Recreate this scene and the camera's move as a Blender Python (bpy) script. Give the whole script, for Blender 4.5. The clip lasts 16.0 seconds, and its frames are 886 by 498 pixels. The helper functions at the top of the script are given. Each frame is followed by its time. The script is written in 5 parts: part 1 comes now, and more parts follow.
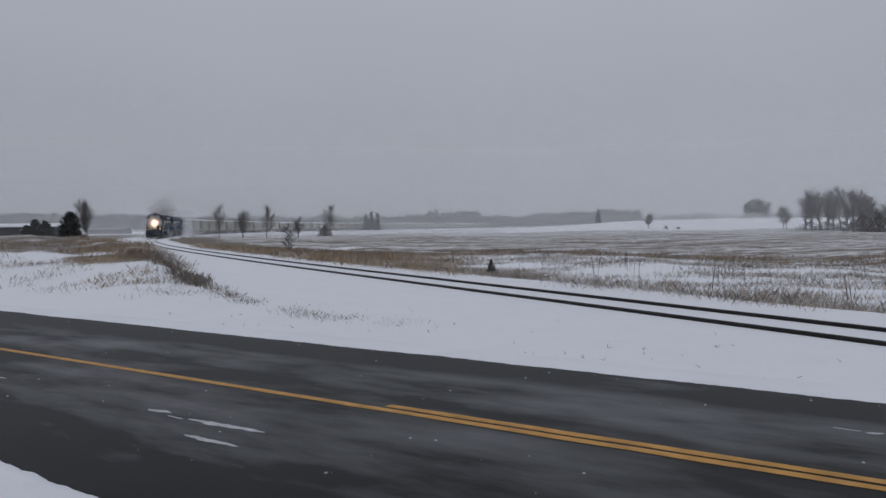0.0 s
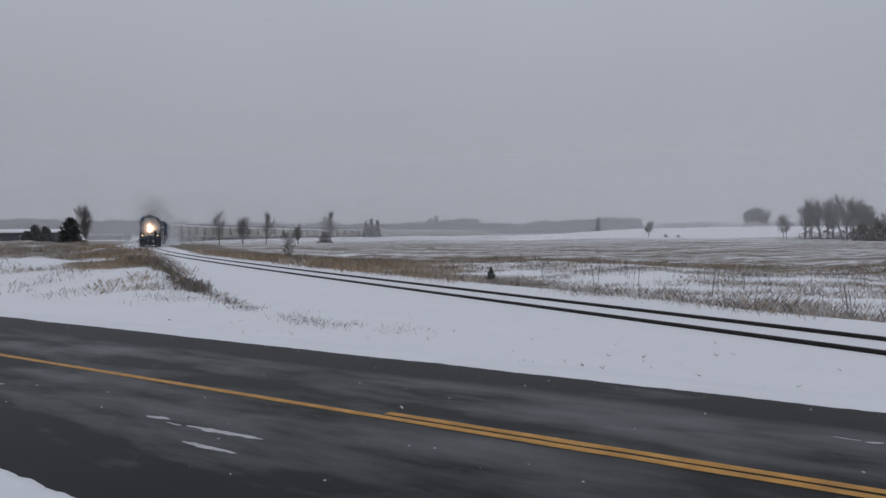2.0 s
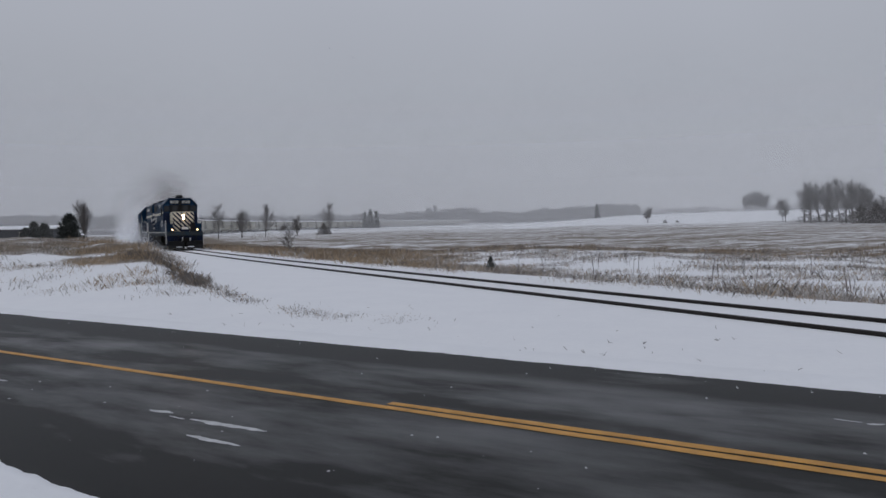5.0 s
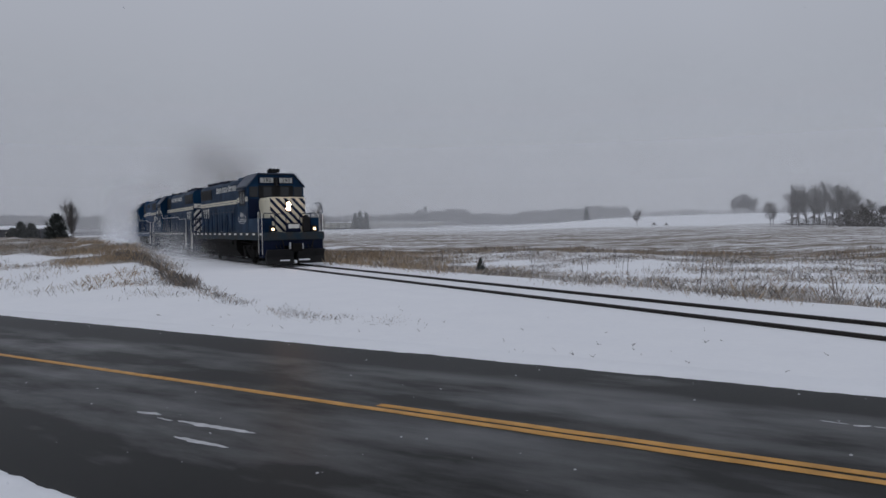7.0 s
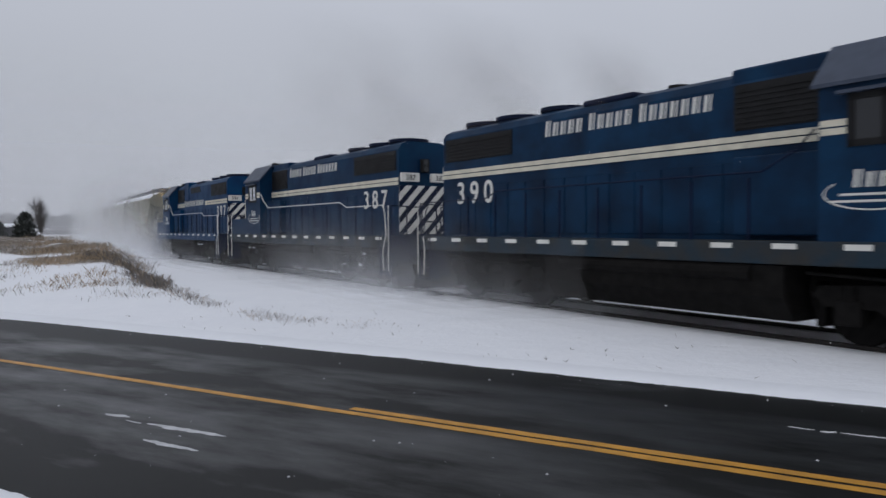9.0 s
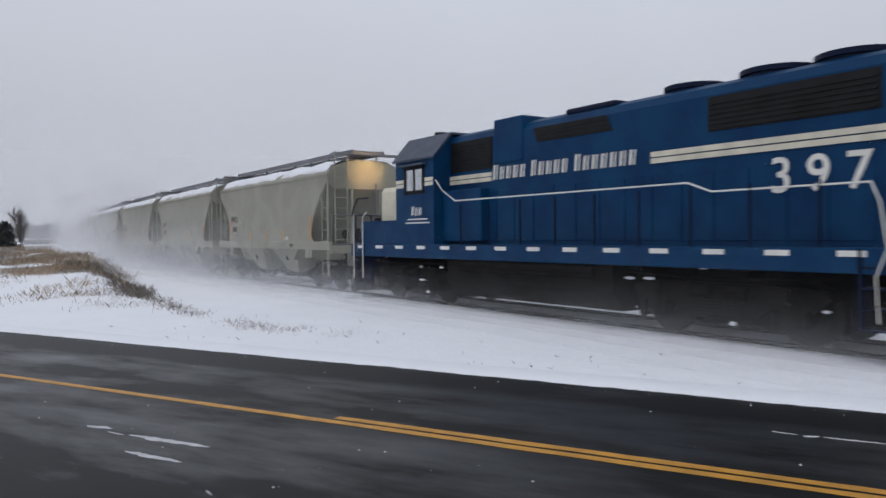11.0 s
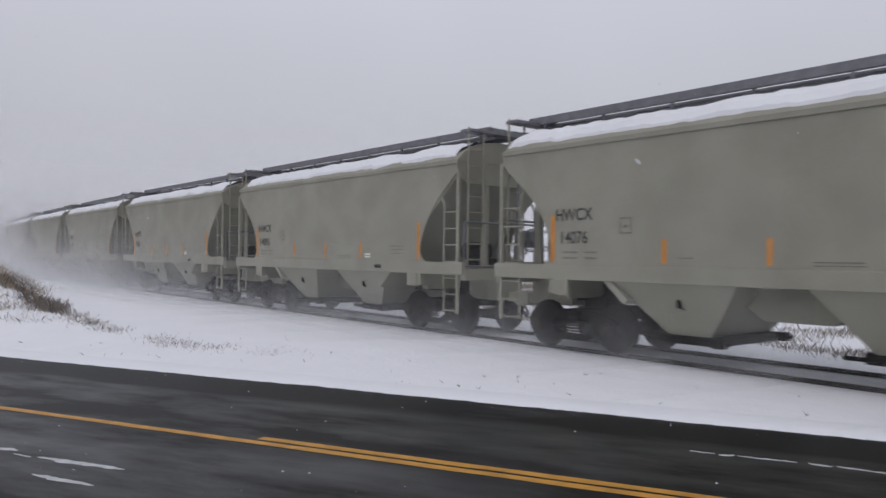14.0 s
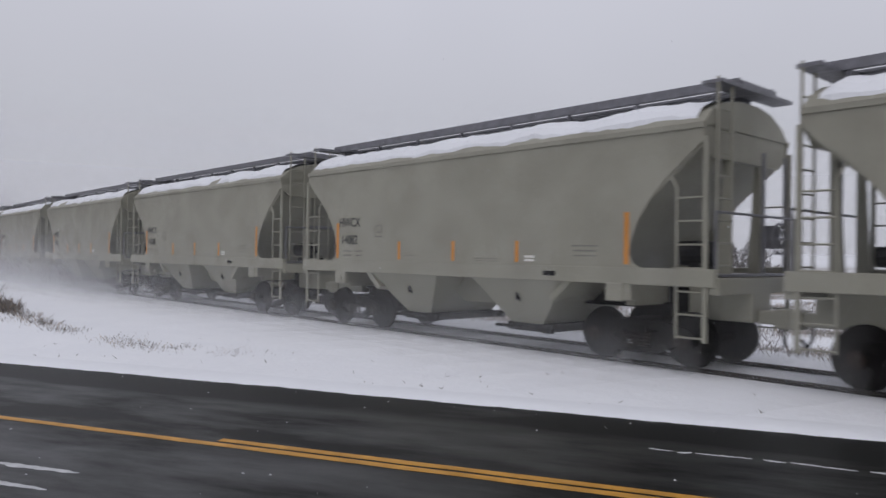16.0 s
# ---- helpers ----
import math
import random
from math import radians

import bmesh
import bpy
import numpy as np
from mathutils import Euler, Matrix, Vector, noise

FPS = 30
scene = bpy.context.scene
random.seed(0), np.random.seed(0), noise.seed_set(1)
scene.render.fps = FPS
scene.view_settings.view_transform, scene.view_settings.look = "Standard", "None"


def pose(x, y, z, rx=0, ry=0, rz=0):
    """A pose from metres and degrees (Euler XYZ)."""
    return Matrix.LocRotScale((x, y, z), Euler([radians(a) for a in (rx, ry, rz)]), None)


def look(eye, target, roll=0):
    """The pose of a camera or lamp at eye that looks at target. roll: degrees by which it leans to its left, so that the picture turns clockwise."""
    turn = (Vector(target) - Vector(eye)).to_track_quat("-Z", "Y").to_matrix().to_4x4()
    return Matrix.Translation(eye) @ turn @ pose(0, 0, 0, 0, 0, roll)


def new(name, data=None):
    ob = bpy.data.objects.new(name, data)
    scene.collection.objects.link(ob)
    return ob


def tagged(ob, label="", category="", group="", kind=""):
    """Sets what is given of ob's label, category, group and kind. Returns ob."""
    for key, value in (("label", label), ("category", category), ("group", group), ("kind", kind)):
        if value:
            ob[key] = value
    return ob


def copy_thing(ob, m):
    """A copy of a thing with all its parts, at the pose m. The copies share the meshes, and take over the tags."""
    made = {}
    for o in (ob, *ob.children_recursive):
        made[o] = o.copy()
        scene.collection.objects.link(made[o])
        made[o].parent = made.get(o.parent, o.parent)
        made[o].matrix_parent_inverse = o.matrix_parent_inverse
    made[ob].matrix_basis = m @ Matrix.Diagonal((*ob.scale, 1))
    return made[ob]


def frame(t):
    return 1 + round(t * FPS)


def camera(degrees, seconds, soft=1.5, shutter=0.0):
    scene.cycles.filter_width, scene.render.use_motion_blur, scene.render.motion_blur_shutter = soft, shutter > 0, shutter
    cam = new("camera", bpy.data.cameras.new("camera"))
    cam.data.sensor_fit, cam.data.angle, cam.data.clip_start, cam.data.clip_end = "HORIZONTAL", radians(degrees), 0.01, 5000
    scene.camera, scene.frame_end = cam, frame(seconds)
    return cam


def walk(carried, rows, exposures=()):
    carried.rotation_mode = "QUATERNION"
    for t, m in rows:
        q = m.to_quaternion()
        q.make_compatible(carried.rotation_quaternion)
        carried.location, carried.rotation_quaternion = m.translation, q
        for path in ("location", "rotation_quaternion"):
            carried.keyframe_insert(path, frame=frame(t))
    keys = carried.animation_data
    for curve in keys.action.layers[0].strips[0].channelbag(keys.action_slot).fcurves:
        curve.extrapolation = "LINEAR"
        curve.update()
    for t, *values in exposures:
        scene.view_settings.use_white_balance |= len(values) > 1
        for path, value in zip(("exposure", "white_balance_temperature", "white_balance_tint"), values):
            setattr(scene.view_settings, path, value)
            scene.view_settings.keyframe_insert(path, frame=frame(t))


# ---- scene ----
EYE = 1.87
cam = camera(61.4, 16.0, 1.5, 0.15)
walk(cam, [
    (0.0, pose(0, 0, EYE, 88.25, 0.51, 0.01)),
    (0.5, pose(0, 0, EYE, 88.10, 0.79, -0.46)),
    (1.0, pose(0, 0, EYE, 87.17, 1.02, -0.22)),
    (1.5, pose(0, 0, EYE, 88.32, 0.92, -0.17)),
    (2.0, pose(0, 0, EYE, 88.81, 0.28, 0.00)),
    (2.5, pose(0, 0, EYE, 88.93, 0.27, 0.14)),
    (3.0, pose(0, 0, EYE, 88.34, 0.98, 0.49)),
    (3.5, pose(0, 0, EYE, 88.15, 1.12, 0.57)),
    (4.0, pose(0, 0, EYE, 88.00, 1.30, 0.16)),
    (6.3, pose(0, 0, EYE, 88.16, 0.90, -0.59)),
    (6.5, pose(0, 0, EYE, 88.38, 0.85, -0.84)),
    (7.0, pose(0, 0, EYE, 88.12, 1.05, -0.84)),
    (7.5, pose(0, 0, EYE, 88.03, 0.88, -1.03)),
    (8.0, pose(0, 0, EYE, 88.43, 0.68, -1.92)),
    (8.2, pose(0, 0, EYE, 88.28, 0.31, -2.24)),
    (10.3, pose(0, 0, EYE, 88.63, 0.49, -3.40)),
    (10.5, pose(0, 0, EYE, 88.53, 0.36, -3.50)),
    (11.0, pose(0, 0, EYE, 88.99, 0.53, -3.90)),
    (11.5, pose(0, 0, EYE, 88.88, 0.20, -4.39)),
    (12.0, pose(0, 0, EYE, 89.28, 0.50, -4.87)),
    (12.5, pose(0, 0, EYE, 89.02, 0.55, -5.47)),
    (13.0, pose(0, 0, EYE, 90.24, -0.64, -7.00)),
    (13.5, pose(0, 0, EYE, 89.66, -0.34, -8.95)),
    (14.0, pose(0, 0, EYE, 90.46, -0.63, -9.23)),
    (14.5, pose(0, 0, EYE, 90.85, -0.58, -9.69)),
    (15.0, pose(0, 0, EYE, 90.76, -0.69, -10.37)),
    (15.5, pose(0, 0, EYE, 90.40, -0.94, -11.81)),
    (16.0, pose(0, 0, EYE, 90.49, -0.82, -12.05)),
], [(0, -0.03, 6450, 10), (3.5, 0.05, 6500, 10), (7.5, 0.0, 6450, 10), (8.2, 0.08, 6500, 10), (10.3, 0.68, 6450, 9), (11.0, 0.56, 6500, 10), (12.5, 0.48, 6650, 12), (16.0, 0.45, 6700, 13)])

# ---- overcast winter daylight ----
world = bpy.data.worlds.new("overcast_sky")
scene.world = world
world.use_nodes = True
wn, wl = world.node_tree.nodes, world.node_tree.links
bg = wn["Background"]
sky = wn.new("ShaderNodeTexSky")
sky.sky_type, sky.sun_disc = "NISHITA", False
sky.sun_elevation, sky.sun_rotation = radians(28), radians(200)
geo = wn.new("ShaderNodeTexCoord")
sep = wn.new("ShaderNodeSeparateXYZ")
wl.new(geo.outputs["Generated"], sep.inputs[0])
ramp = wn.new("ShaderNodeValToRGB")
ramp.color_ramp.elements[0].position, ramp.color_ramp.elements[0].color = 0.0, (0.245, 0.255, 0.285, 1)
ramp.color_ramp.elements[1].position, ramp.color_ramp.elements[1].color = 0.40, (0.41, 0.43, 0.487, 1)
e = ramp.color_ramp.elements.new(0.10)
e.color = (0.315, 0.327, 0.365, 1)
wl.new(sep.outputs["Z"], ramp.inputs[0])
cloud = wn.new("ShaderNodeTexNoise")
cloud.inputs["Scale"].default_value, cloud.inputs["Detail"].default_value = 1.6, 3
wl.new(geo.outputs["Generated"], cloud.inputs["Vector"])
soft = wn.new("ShaderNodeMapRange")
soft.inputs[3].default_value, soft.inputs[4].default_value = 0.90, 1.10
wl.new(cloud.outputs["Fac"], soft.inputs[0])
mul = wn.new("ShaderNodeMixRGB")
mul.blend_type, mul.inputs[0].default_value = "MULTIPLY", 1
wl.new(ramp.outputs[0], mul.inputs[1])
wl.new(soft.outputs[0], mul.inputs[2])
dim = wn.new("ShaderNodeMixRGB")
dim.blend_type, dim.inputs[0].default_value = "ADD", 0.004
wl.new(mul.outputs[0], dim.inputs[1])
wl.new(sky.outputs[0], dim.inputs[2])
wl.new(dim.outputs[0], bg.inputs["Color"])
bg.inputs["Strength"].default_value = 1.0
sun = new("sun", bpy.data.lights.new("sun", "SUN"))
sun.data.energy, sun.data.angle, sun.data.color = 0.35, radians(40), (1, 0.97, 0.94)
sun.matrix_world = look((0, 0, 50), (15, 30, 0))


# ---- materials ----
def mat(name, color, rough=0.6, metal=0.0, vary=0.25, scale=3.0, bump=0.0, grain=40.0, island=0.0, alt=None, spec=0.5):
    """A surface with variation at two scales, and an optional second colour for stains."""
    m = bpy.data.materials.new(name)
    m.use_nodes = True
    nt, b = m.node_tree, m.node_tree.nodes["Principled BSDF"]
    N, Lk = nt.nodes.new, nt.links.new
    tc = N("ShaderNodeTexCoord")
    n1, n2 = N("ShaderNodeTexNoise"), N("ShaderNodeTexNoise")
    n1.inputs["Scale"].default_value, n1.inputs["Detail"].default_value = scale, 5
    n2.inputs["Scale"].default_value, n2.inputs["Detail"].default_value = grain, 4
    Lk(tc.outputs["Object"], n1.inputs["Vector"])
    Lk(tc.outputs["Object"], n2.inputs["Vector"])
    r1 = N("ShaderNodeMapRange")
    r1.inputs[1].default_value, r1.inputs[2].default_value = 0.35, 0.68
    Lk(n1.outputs["Fac"], r1.inputs[0])
    mx = N("ShaderNodeMixRGB")
    second = alt or tuple(c * (1 - vary) for c in color)
    mx.inputs[1].default_value, mx.inputs[2].default_value = (*color, 1), (*second, 1)
    Lk(r1.outputs[0], mx.inputs[0])
    g = N("ShaderNodeMapRange")
    g.inputs[3].default_value, g.inputs[4].default_value = 1 - vary * 0.5, 1 + vary * 0.5
    Lk(n2.outputs["Fac"], g.inputs[0])
    m2 = N("ShaderNodeMixRGB")
    m2.blend_type, m2.inputs[0].default_value = "MULTIPLY", 1
    Lk(mx.outputs[0], m2.inputs[1])
    Lk(g.outputs[0], m2.inputs[2])
    out = m2
    if island:
        ge = N("ShaderNodeNewGeometry")
        ri = N("ShaderNodeMapRange")
        ri.inputs[3].default_value, ri.inputs[4].default_value = 1 - island, 1 + island
        Lk(ge.outputs["Random Per Island"], ri.inputs[0])
        out = N("ShaderNodeMixRGB")
        out.blend_type, out.inputs[0].default_value = "MULTIPLY", 1
        Lk(m2.outputs[0], out.inputs[1])
        Lk(ri.outputs[0], out.inputs[2])
    Lk(out.outputs[0], b.inputs["Base Color"])
    b.inputs["Metallic"].default_value = metal
    b.inputs["Specular IOR Level"].default_value = spec
    rr = N("ShaderNodeMapRange")
    rr.inputs[3].default_value, rr.inputs[4].default_value = max(0.03, rough - 0.12), min(1, rough + 0.12)
    Lk(n1.outputs["Fac"], rr.inputs[0])
    Lk(rr.outputs[0], b.inputs["Roughness"])
    if bump:
        bp = N("ShaderNodeBump")
        bp.inputs["Strength"].default_value, bp.inputs["Distance"].default_value = 0.6, bump
        Lk(n2.outputs["Fac"], bp.inputs["Height"])
        Lk(bp.outputs[0], b.inputs["Normal"])
    return m


SNOW = mat("snow", (0.80, 0.82, 0.86), 0.8, vary=0.05, scale=0.6, bump=0.02, grain=9)
BLUE = mat("locomotive_blue", (0.0030, 0.043, 0.112), 0.5, vary=0.25, scale=1.4, grain=22, alt=(0.003, 0.027, 0.085), spec=.12)
DEEP = mat("soiled_locomotive_blue", (0.0050, 0.033, 0.080), 0.5, vary=0.3, scale=1.2, grain=22, alt=(0.004, 0.014, 0.036), spec=.1)
MIDBLUE = mat("dusty_locomotive_blue", (0.0035, 0.031, 0.074), 0.5, vary=0.28, scale=1.3, grain=22, alt=(0.0035, 0.019, 0.055), spec=.1)
GRIME = mat("grimy_sill", (0.018, 0.034, 0.050), 0.7, vary=0.35, scale=2.5, grain=25, alt=(0.036, 0.036, 0.034), spec=.15)
STRIPE = mat("cream_stripe_paint", (0.66, 0.62, 0.50), 0.5, vary=0.22, scale=3)
NAVY = mat("dark_blue", (0.003, 0.009, 0.034), 0.5, vary=0.2, spec=.15)
CREAM = mat("cream_paint", (0.70, 0.66, 0.52), 0.45, vary=0.12, scale=2)
WHITE = mat("white_paint", (0.74, 0.73, 0.68), 0.5, vary=0.12, scale=3)
BLACK = mat("sooty_black", (0.009, 0.009, 0.010), 0.6, vary=0.4, spec=.25)
IRON = mat("dirty_running_gear", (0.0095, 0.0088, 0.0084), 0.8, vary=0.5, scale=5, bump=0.004, grain=60, spec=.1)
GREYROOF = mat("grey_cab_roof", (0.035, 0.05, 0.085), 0.5, vary=0.2)
GLASS = mat("cab_glass", (0.02, 0.022, 0.026), 0.08, vary=0.1)
OLIVE = mat("hopper_beige_paint", (0.302, 0.295, 0.240), 0.55, vary=0.12, scale=0.9, grain=14, alt=(0.25, 0.242, 0.196))
GALV = mat("galvanised_steel", (0.20, 0.20, 0.22), 0.5, metal=0.4, vary=0.25, scale=6)
WINDOW = mat("cab_side_glass", (0.62, 0.64, 0.66), 0.06, metal=0.9, vary=0.15)
RUST = mat("rusty_castings", (0.034, 0.026, 0.021), 0.8, vary=0.5, scale=7, grain=60, alt=(0.016, 0.013, 0.012), spec=.15)
BOARD = mat("grey_number_board", (0.46, 0.46, 0.44), 0.5, vary=0.2, scale=5)
ORANGE = mat("amber_reflector", (0.62, 0.24, 0.03), 0.4, vary=0.15)
INK = mat("black_stencil", (0.03, 0.03, 0.03), 0.6, vary=0.2)
FAINT = mat("worn_grey_stencil", (0.20, 0.19, 0.17), 0.6, vary=0.3)
RAIL = mat("rusty_rail", (0.018, 0.014, 0.012), 0.5, metal=0.3, vary=0.4, scale=4)
YELLOW = mat("yellow_road_paint", (0.56, 0.27, 0.024), 0.5, vary=0.3, scale=4, grain=50)


def glow(name, color, strength):
    m = bpy.data.materials.new(name)
    m.use_nodes = True
    b = m.node_tree.nodes["Principled BSDF"]
    b.inputs["Base Color"].default_value = (*color, 1)
    b.inputs["Emission Color"].default_value = (*color, 1)
    b.inputs["Emission Strength"].default_value = strength
    return m


LAMP = glow("headlight_lens", (1.0, 0.58, 0.34), 88)
REAR_LAMP = glow("rear_headlight_lens", (1.0, 0.60, 0.20), 5500)
DITCH = glow("ditch_light_lens", (1.0, 0.66, 0.36), 5)


# ---- mesh helpers ----
def finish(name, bm, material, parent=None, label="", smooth=False):
    me = bpy.data.meshes.new(name)
    bmesh.ops.recalc_face_normals(bm, faces=bm.faces)
    bm.to_mesh(me)
    bm.free()
    for m in (material if isinstance(material, (list, tuple)) else (material,)):
        me.materials.append(m)
    if smooth:
        me.shade_smooth()
    ob = new(name, me)
    if parent is not None:
        ob.parent = parent
    return tagged(ob, label) if label else ob


def part(name, bm, material, parent, label=""):
    return finish(name, bm, material, parent, label)


def box(bm, x0, x1, y0, y1, z0, z1, bevel=0.0):
    vs = bmesh.ops.create_cube(bm, size=1)["verts"]
    for v in vs:
        v.co = Vector((x0 + (v.co.x + .5) * (x1 - x0), y0 + (v.co.y + .5) * (y1 - y0), z0 + (v.co.z + .5) * (z1 - z0)))
    if bevel:
        es = list({e for v in vs for e in v.link_edges})
        bmesh.ops.bevel(bm, geom=es, offset=bevel, segments=2, affect="EDGES", profile=0.5)
    return bm


def cyl(bm, a, b, r, n=10, r2=None):
    a, b = Vector(a), Vector(b)
    m = Matrix.Translation((a + b) / 2) @ (b - a).to_track_quat("Z", "Y").to_matrix().to_4x4()
    bmesh.ops.create_cone(bm, cap_ends=True, segments=n, radius1=r, radius2=r if r2 is None else r2, depth=(b - a).length, matrix=m)
    return bm


def tube(bm, pts, r, n=6):
    for a, b in zip(pts, pts[1:]):
        cyl(bm, a, b, r, n)
    return bm


def prism(bm, pts, axis, lo, hi):
    """A polygon pushed along an axis: pts are the two other coordinates in x, y, z order."""
    def at(p, w):
        c = list(p)
        c.insert(axis, w)
        return bm.verts.new(c)
    a, b = [at(p, lo) for p in pts], [at(p, hi) for p in pts]
    bm.faces.new(a[::-1])
    bm.faces.new(b)
    for i in range(len(pts)):
        j = (i + 1) % len(pts)
        bm.faces.new((a[i], a[j], b[j], b[i]))
    return bm


def B():
    return bmesh.new()


def letters(name, text, size, material, parent, m, depth=0.004, space=1.0):
    """Text as a mesh, in the built-in font, standing in the plane of m."""
    cu = bpy.data.curves.new(name, "FONT")
    cu.body, cu.size, cu.extrude, cu.align_x, cu.offset = text, size, depth, "CENTER", 0.008 * size
    cu.space_character = space
    tmp = bpy.data.objects.new(name, cu)
    scene.collection.objects.link(tmp)
    me = bpy.data.meshes.new_from_object(tmp.evaluated_get(bpy.context.evaluated_depsgraph_get()))
    bpy.data.objects.remove(tmp)
    me.transform(m)
    me.materials.clear()
    me.materials.append(material)
    ob = new(name, me)
    ob.parent = parent
    return ob


# ---- plan: the road, the track and the lie of the land ----
ROAD_A = radians(-32.9)
ROAD_D = Vector((math.cos(ROAD_A), math.sin(ROAD_A)))
ROAD_N = Vector((-math.sin(ROAD_A), math.cos(ROAD_A)))
CENTRE, FAR_EDGE, NEAR_EDGE = 6.10, 8.90, 2.72
TRACK_A, TRACK_GAP = radians(-59.83), 12.50
TRACK_D = Vector((math.cos(TRACK_A), math.sin(TRACK_A)))
TRACK_N = Vector((-math.sin(TRACK_A), math.cos(TRACK_A)))
RAIL_TOP = 0.02
# heading of the line, in degrees, by the distance back from its nearest point
BEND = ([0, 28, 66, 127, 222, 299, 465, 776, 1100], [120.17, 120.17, 117.6, 111.2, 99, 89.5, 78, 62, 48])
STEP = 1.0
_pos = [Vector(TRACK_N * TRACK_GAP)]
for _i in range(1100):
    _a = radians(float(np.interp((_i + .5) * STEP, *BEND)))
    _pos.append(_pos[-1] + Vector((math.cos(_a), math.sin(_a))) * STEP)


def along(s):
    """The place on the track's centre line, s metres past its nearest point (negative: before it)."""
    if s >= 0:
        return TRACK_N * TRACK_GAP + TRACK_D * s
    k = min(-s / STEP, 1098.9)
    i = int(k)
    return _pos[i].lerp(_pos[i + 1], k - i)


_tp = np.array([tuple(along(s)) for s in range(-1090, 300, 2)])


def smooth(a, b, v):
    k = min(1, max(0, (v - a) / (b - a)))
    return k * k * (3 - 2 * k)


def track_side(x, y):
    """Signed distance from the track: positive beyond it."""
    d2 = (_tp[:, 0] - x) ** 2 + (_tp[:, 1] - y) ** 2
    i = int(np.clip(d2.argmin(), 1, len(_tp) - 2))
    t = _tp[i + 1] - _tp[i - 1]
    t = t / math.hypot(*t)
    return -t[1] * (x - _tp[i, 0]) + t[0] * (y - _tp[i, 1])


FIELD = ([-440, -66, -44, -22, -8.3, 5.5, 19, 33, 66, 440], [990, 188, 120, 77, 55, 50, 42, 35, 31, -110])
MOUND = ([-130, -55, -30, -14.4, -8.5, -4.9, 0], [188, 110, 66, 40, 26, 19.7, 14.4])


def mound(x, y):
    w = ROAD_N.x * x + ROAD_N.y * y - FAR_EDGE
    side = float(np.interp(x, *MOUND)) - y
    r = math.hypot(x, y)
    if w < 0 or x > 0:
        return 0.0
    return smooth(0.5, 6, w) * smooth(-1.5, 4.5, side) * smooth(15, 34, r)


def land(x, y):
    """Height of the ground and how much of it is bare of snow."""
    r, az = math.hypot(x, y), math.degrees(math.atan2(x, y))
    w = ROAD_N.x * x + ROAD_N.y * y
    d = track_side(x, y)
    n = noise.noise((x * .35, y * .35, 0)) * .07 + noise.noise((x * 1.3, y * 1.3, 2)) * .022 + noise.noise((x * .07, y * .07, 5)) * .14
    if w < FAR_EDGE + 0.1:
        if w > NEAR_EDGE - 0.3:
            return -0.12, 0.0
        return -0.03 + .12 * smooth(2.2, 0.5, w) + n * .3, 0.05
    z, cover = -0.02 + n * smooth(8, 12, w) * .6, 0.0
    bed = 1 - smooth(1.7, 3.2, abs(d))
    m = mound(x, y)
    z += m * (0.95 + noise.noise((x * .2, y * .2, 9)) * .6 + noise.noise((x * .8, y * .8, 3)) * .18)
    cover = (.74 + .55 * noise.noise((x * .23, y * .23, 4)) + .4 * noise.noise((x * .7, y * .5, 6))) * smooth(1.0, 11, w - FAR_EDGE) * smooth(-2.5, 3, float(np.interp(x, *MOUND)) - y) * smooth(14, 26, r) * (x < 0) + (0.12 if d < 0 and r < 60 else 0) * smooth(1, 4, w - FAR_EDGE)
    if d > 0:
        z += -0.28 * smooth(2.5, 6, d) + n * 2 * smooth(3, 20, d)
        past = y - float(np.interp(x, *FIELD))
        cover = 0.30 * smooth(2.0, 4, d) + .14 * smooth(-6, 0, past) + .5 * smooth(6, -10, x) * smooth(1.9, 3.2, d) * (1 - smooth(9, 16, d)) * (1 - smooth(150, 260, r))
        cover = max(cover, 0.80 * smooth(-3, 3, past) * (1 - smooth(10, 22, past)), 0.74 * smooth(8, 16, past))
        cover -= .16 * smooth(120, 300, r)
        hill = smooth(5, 14, az) * smooth(170, 330, r)
        z += 4.4 * hill * smooth(120, 340, r) * (0.7 + 0.3 * smooth(8, 22, az))
        cover = cover * (1 - smooth(225, 250, r) * smooth(4, 8, az))
    elif r > 60:
        cover = max(cover, .80 * smooth(2.5, 8, -d) * (1 - smooth(200, 500, r)))
    z += 7 * smooth(780, 1200, r)
    z = z * (1 - bed * (1 if r < 700 else 0)) + (RAIL_TOP - 0.078) * bed * (1 if r < 700 else 0)
    return z, max(0, min(1, cover * (1 - bed)))


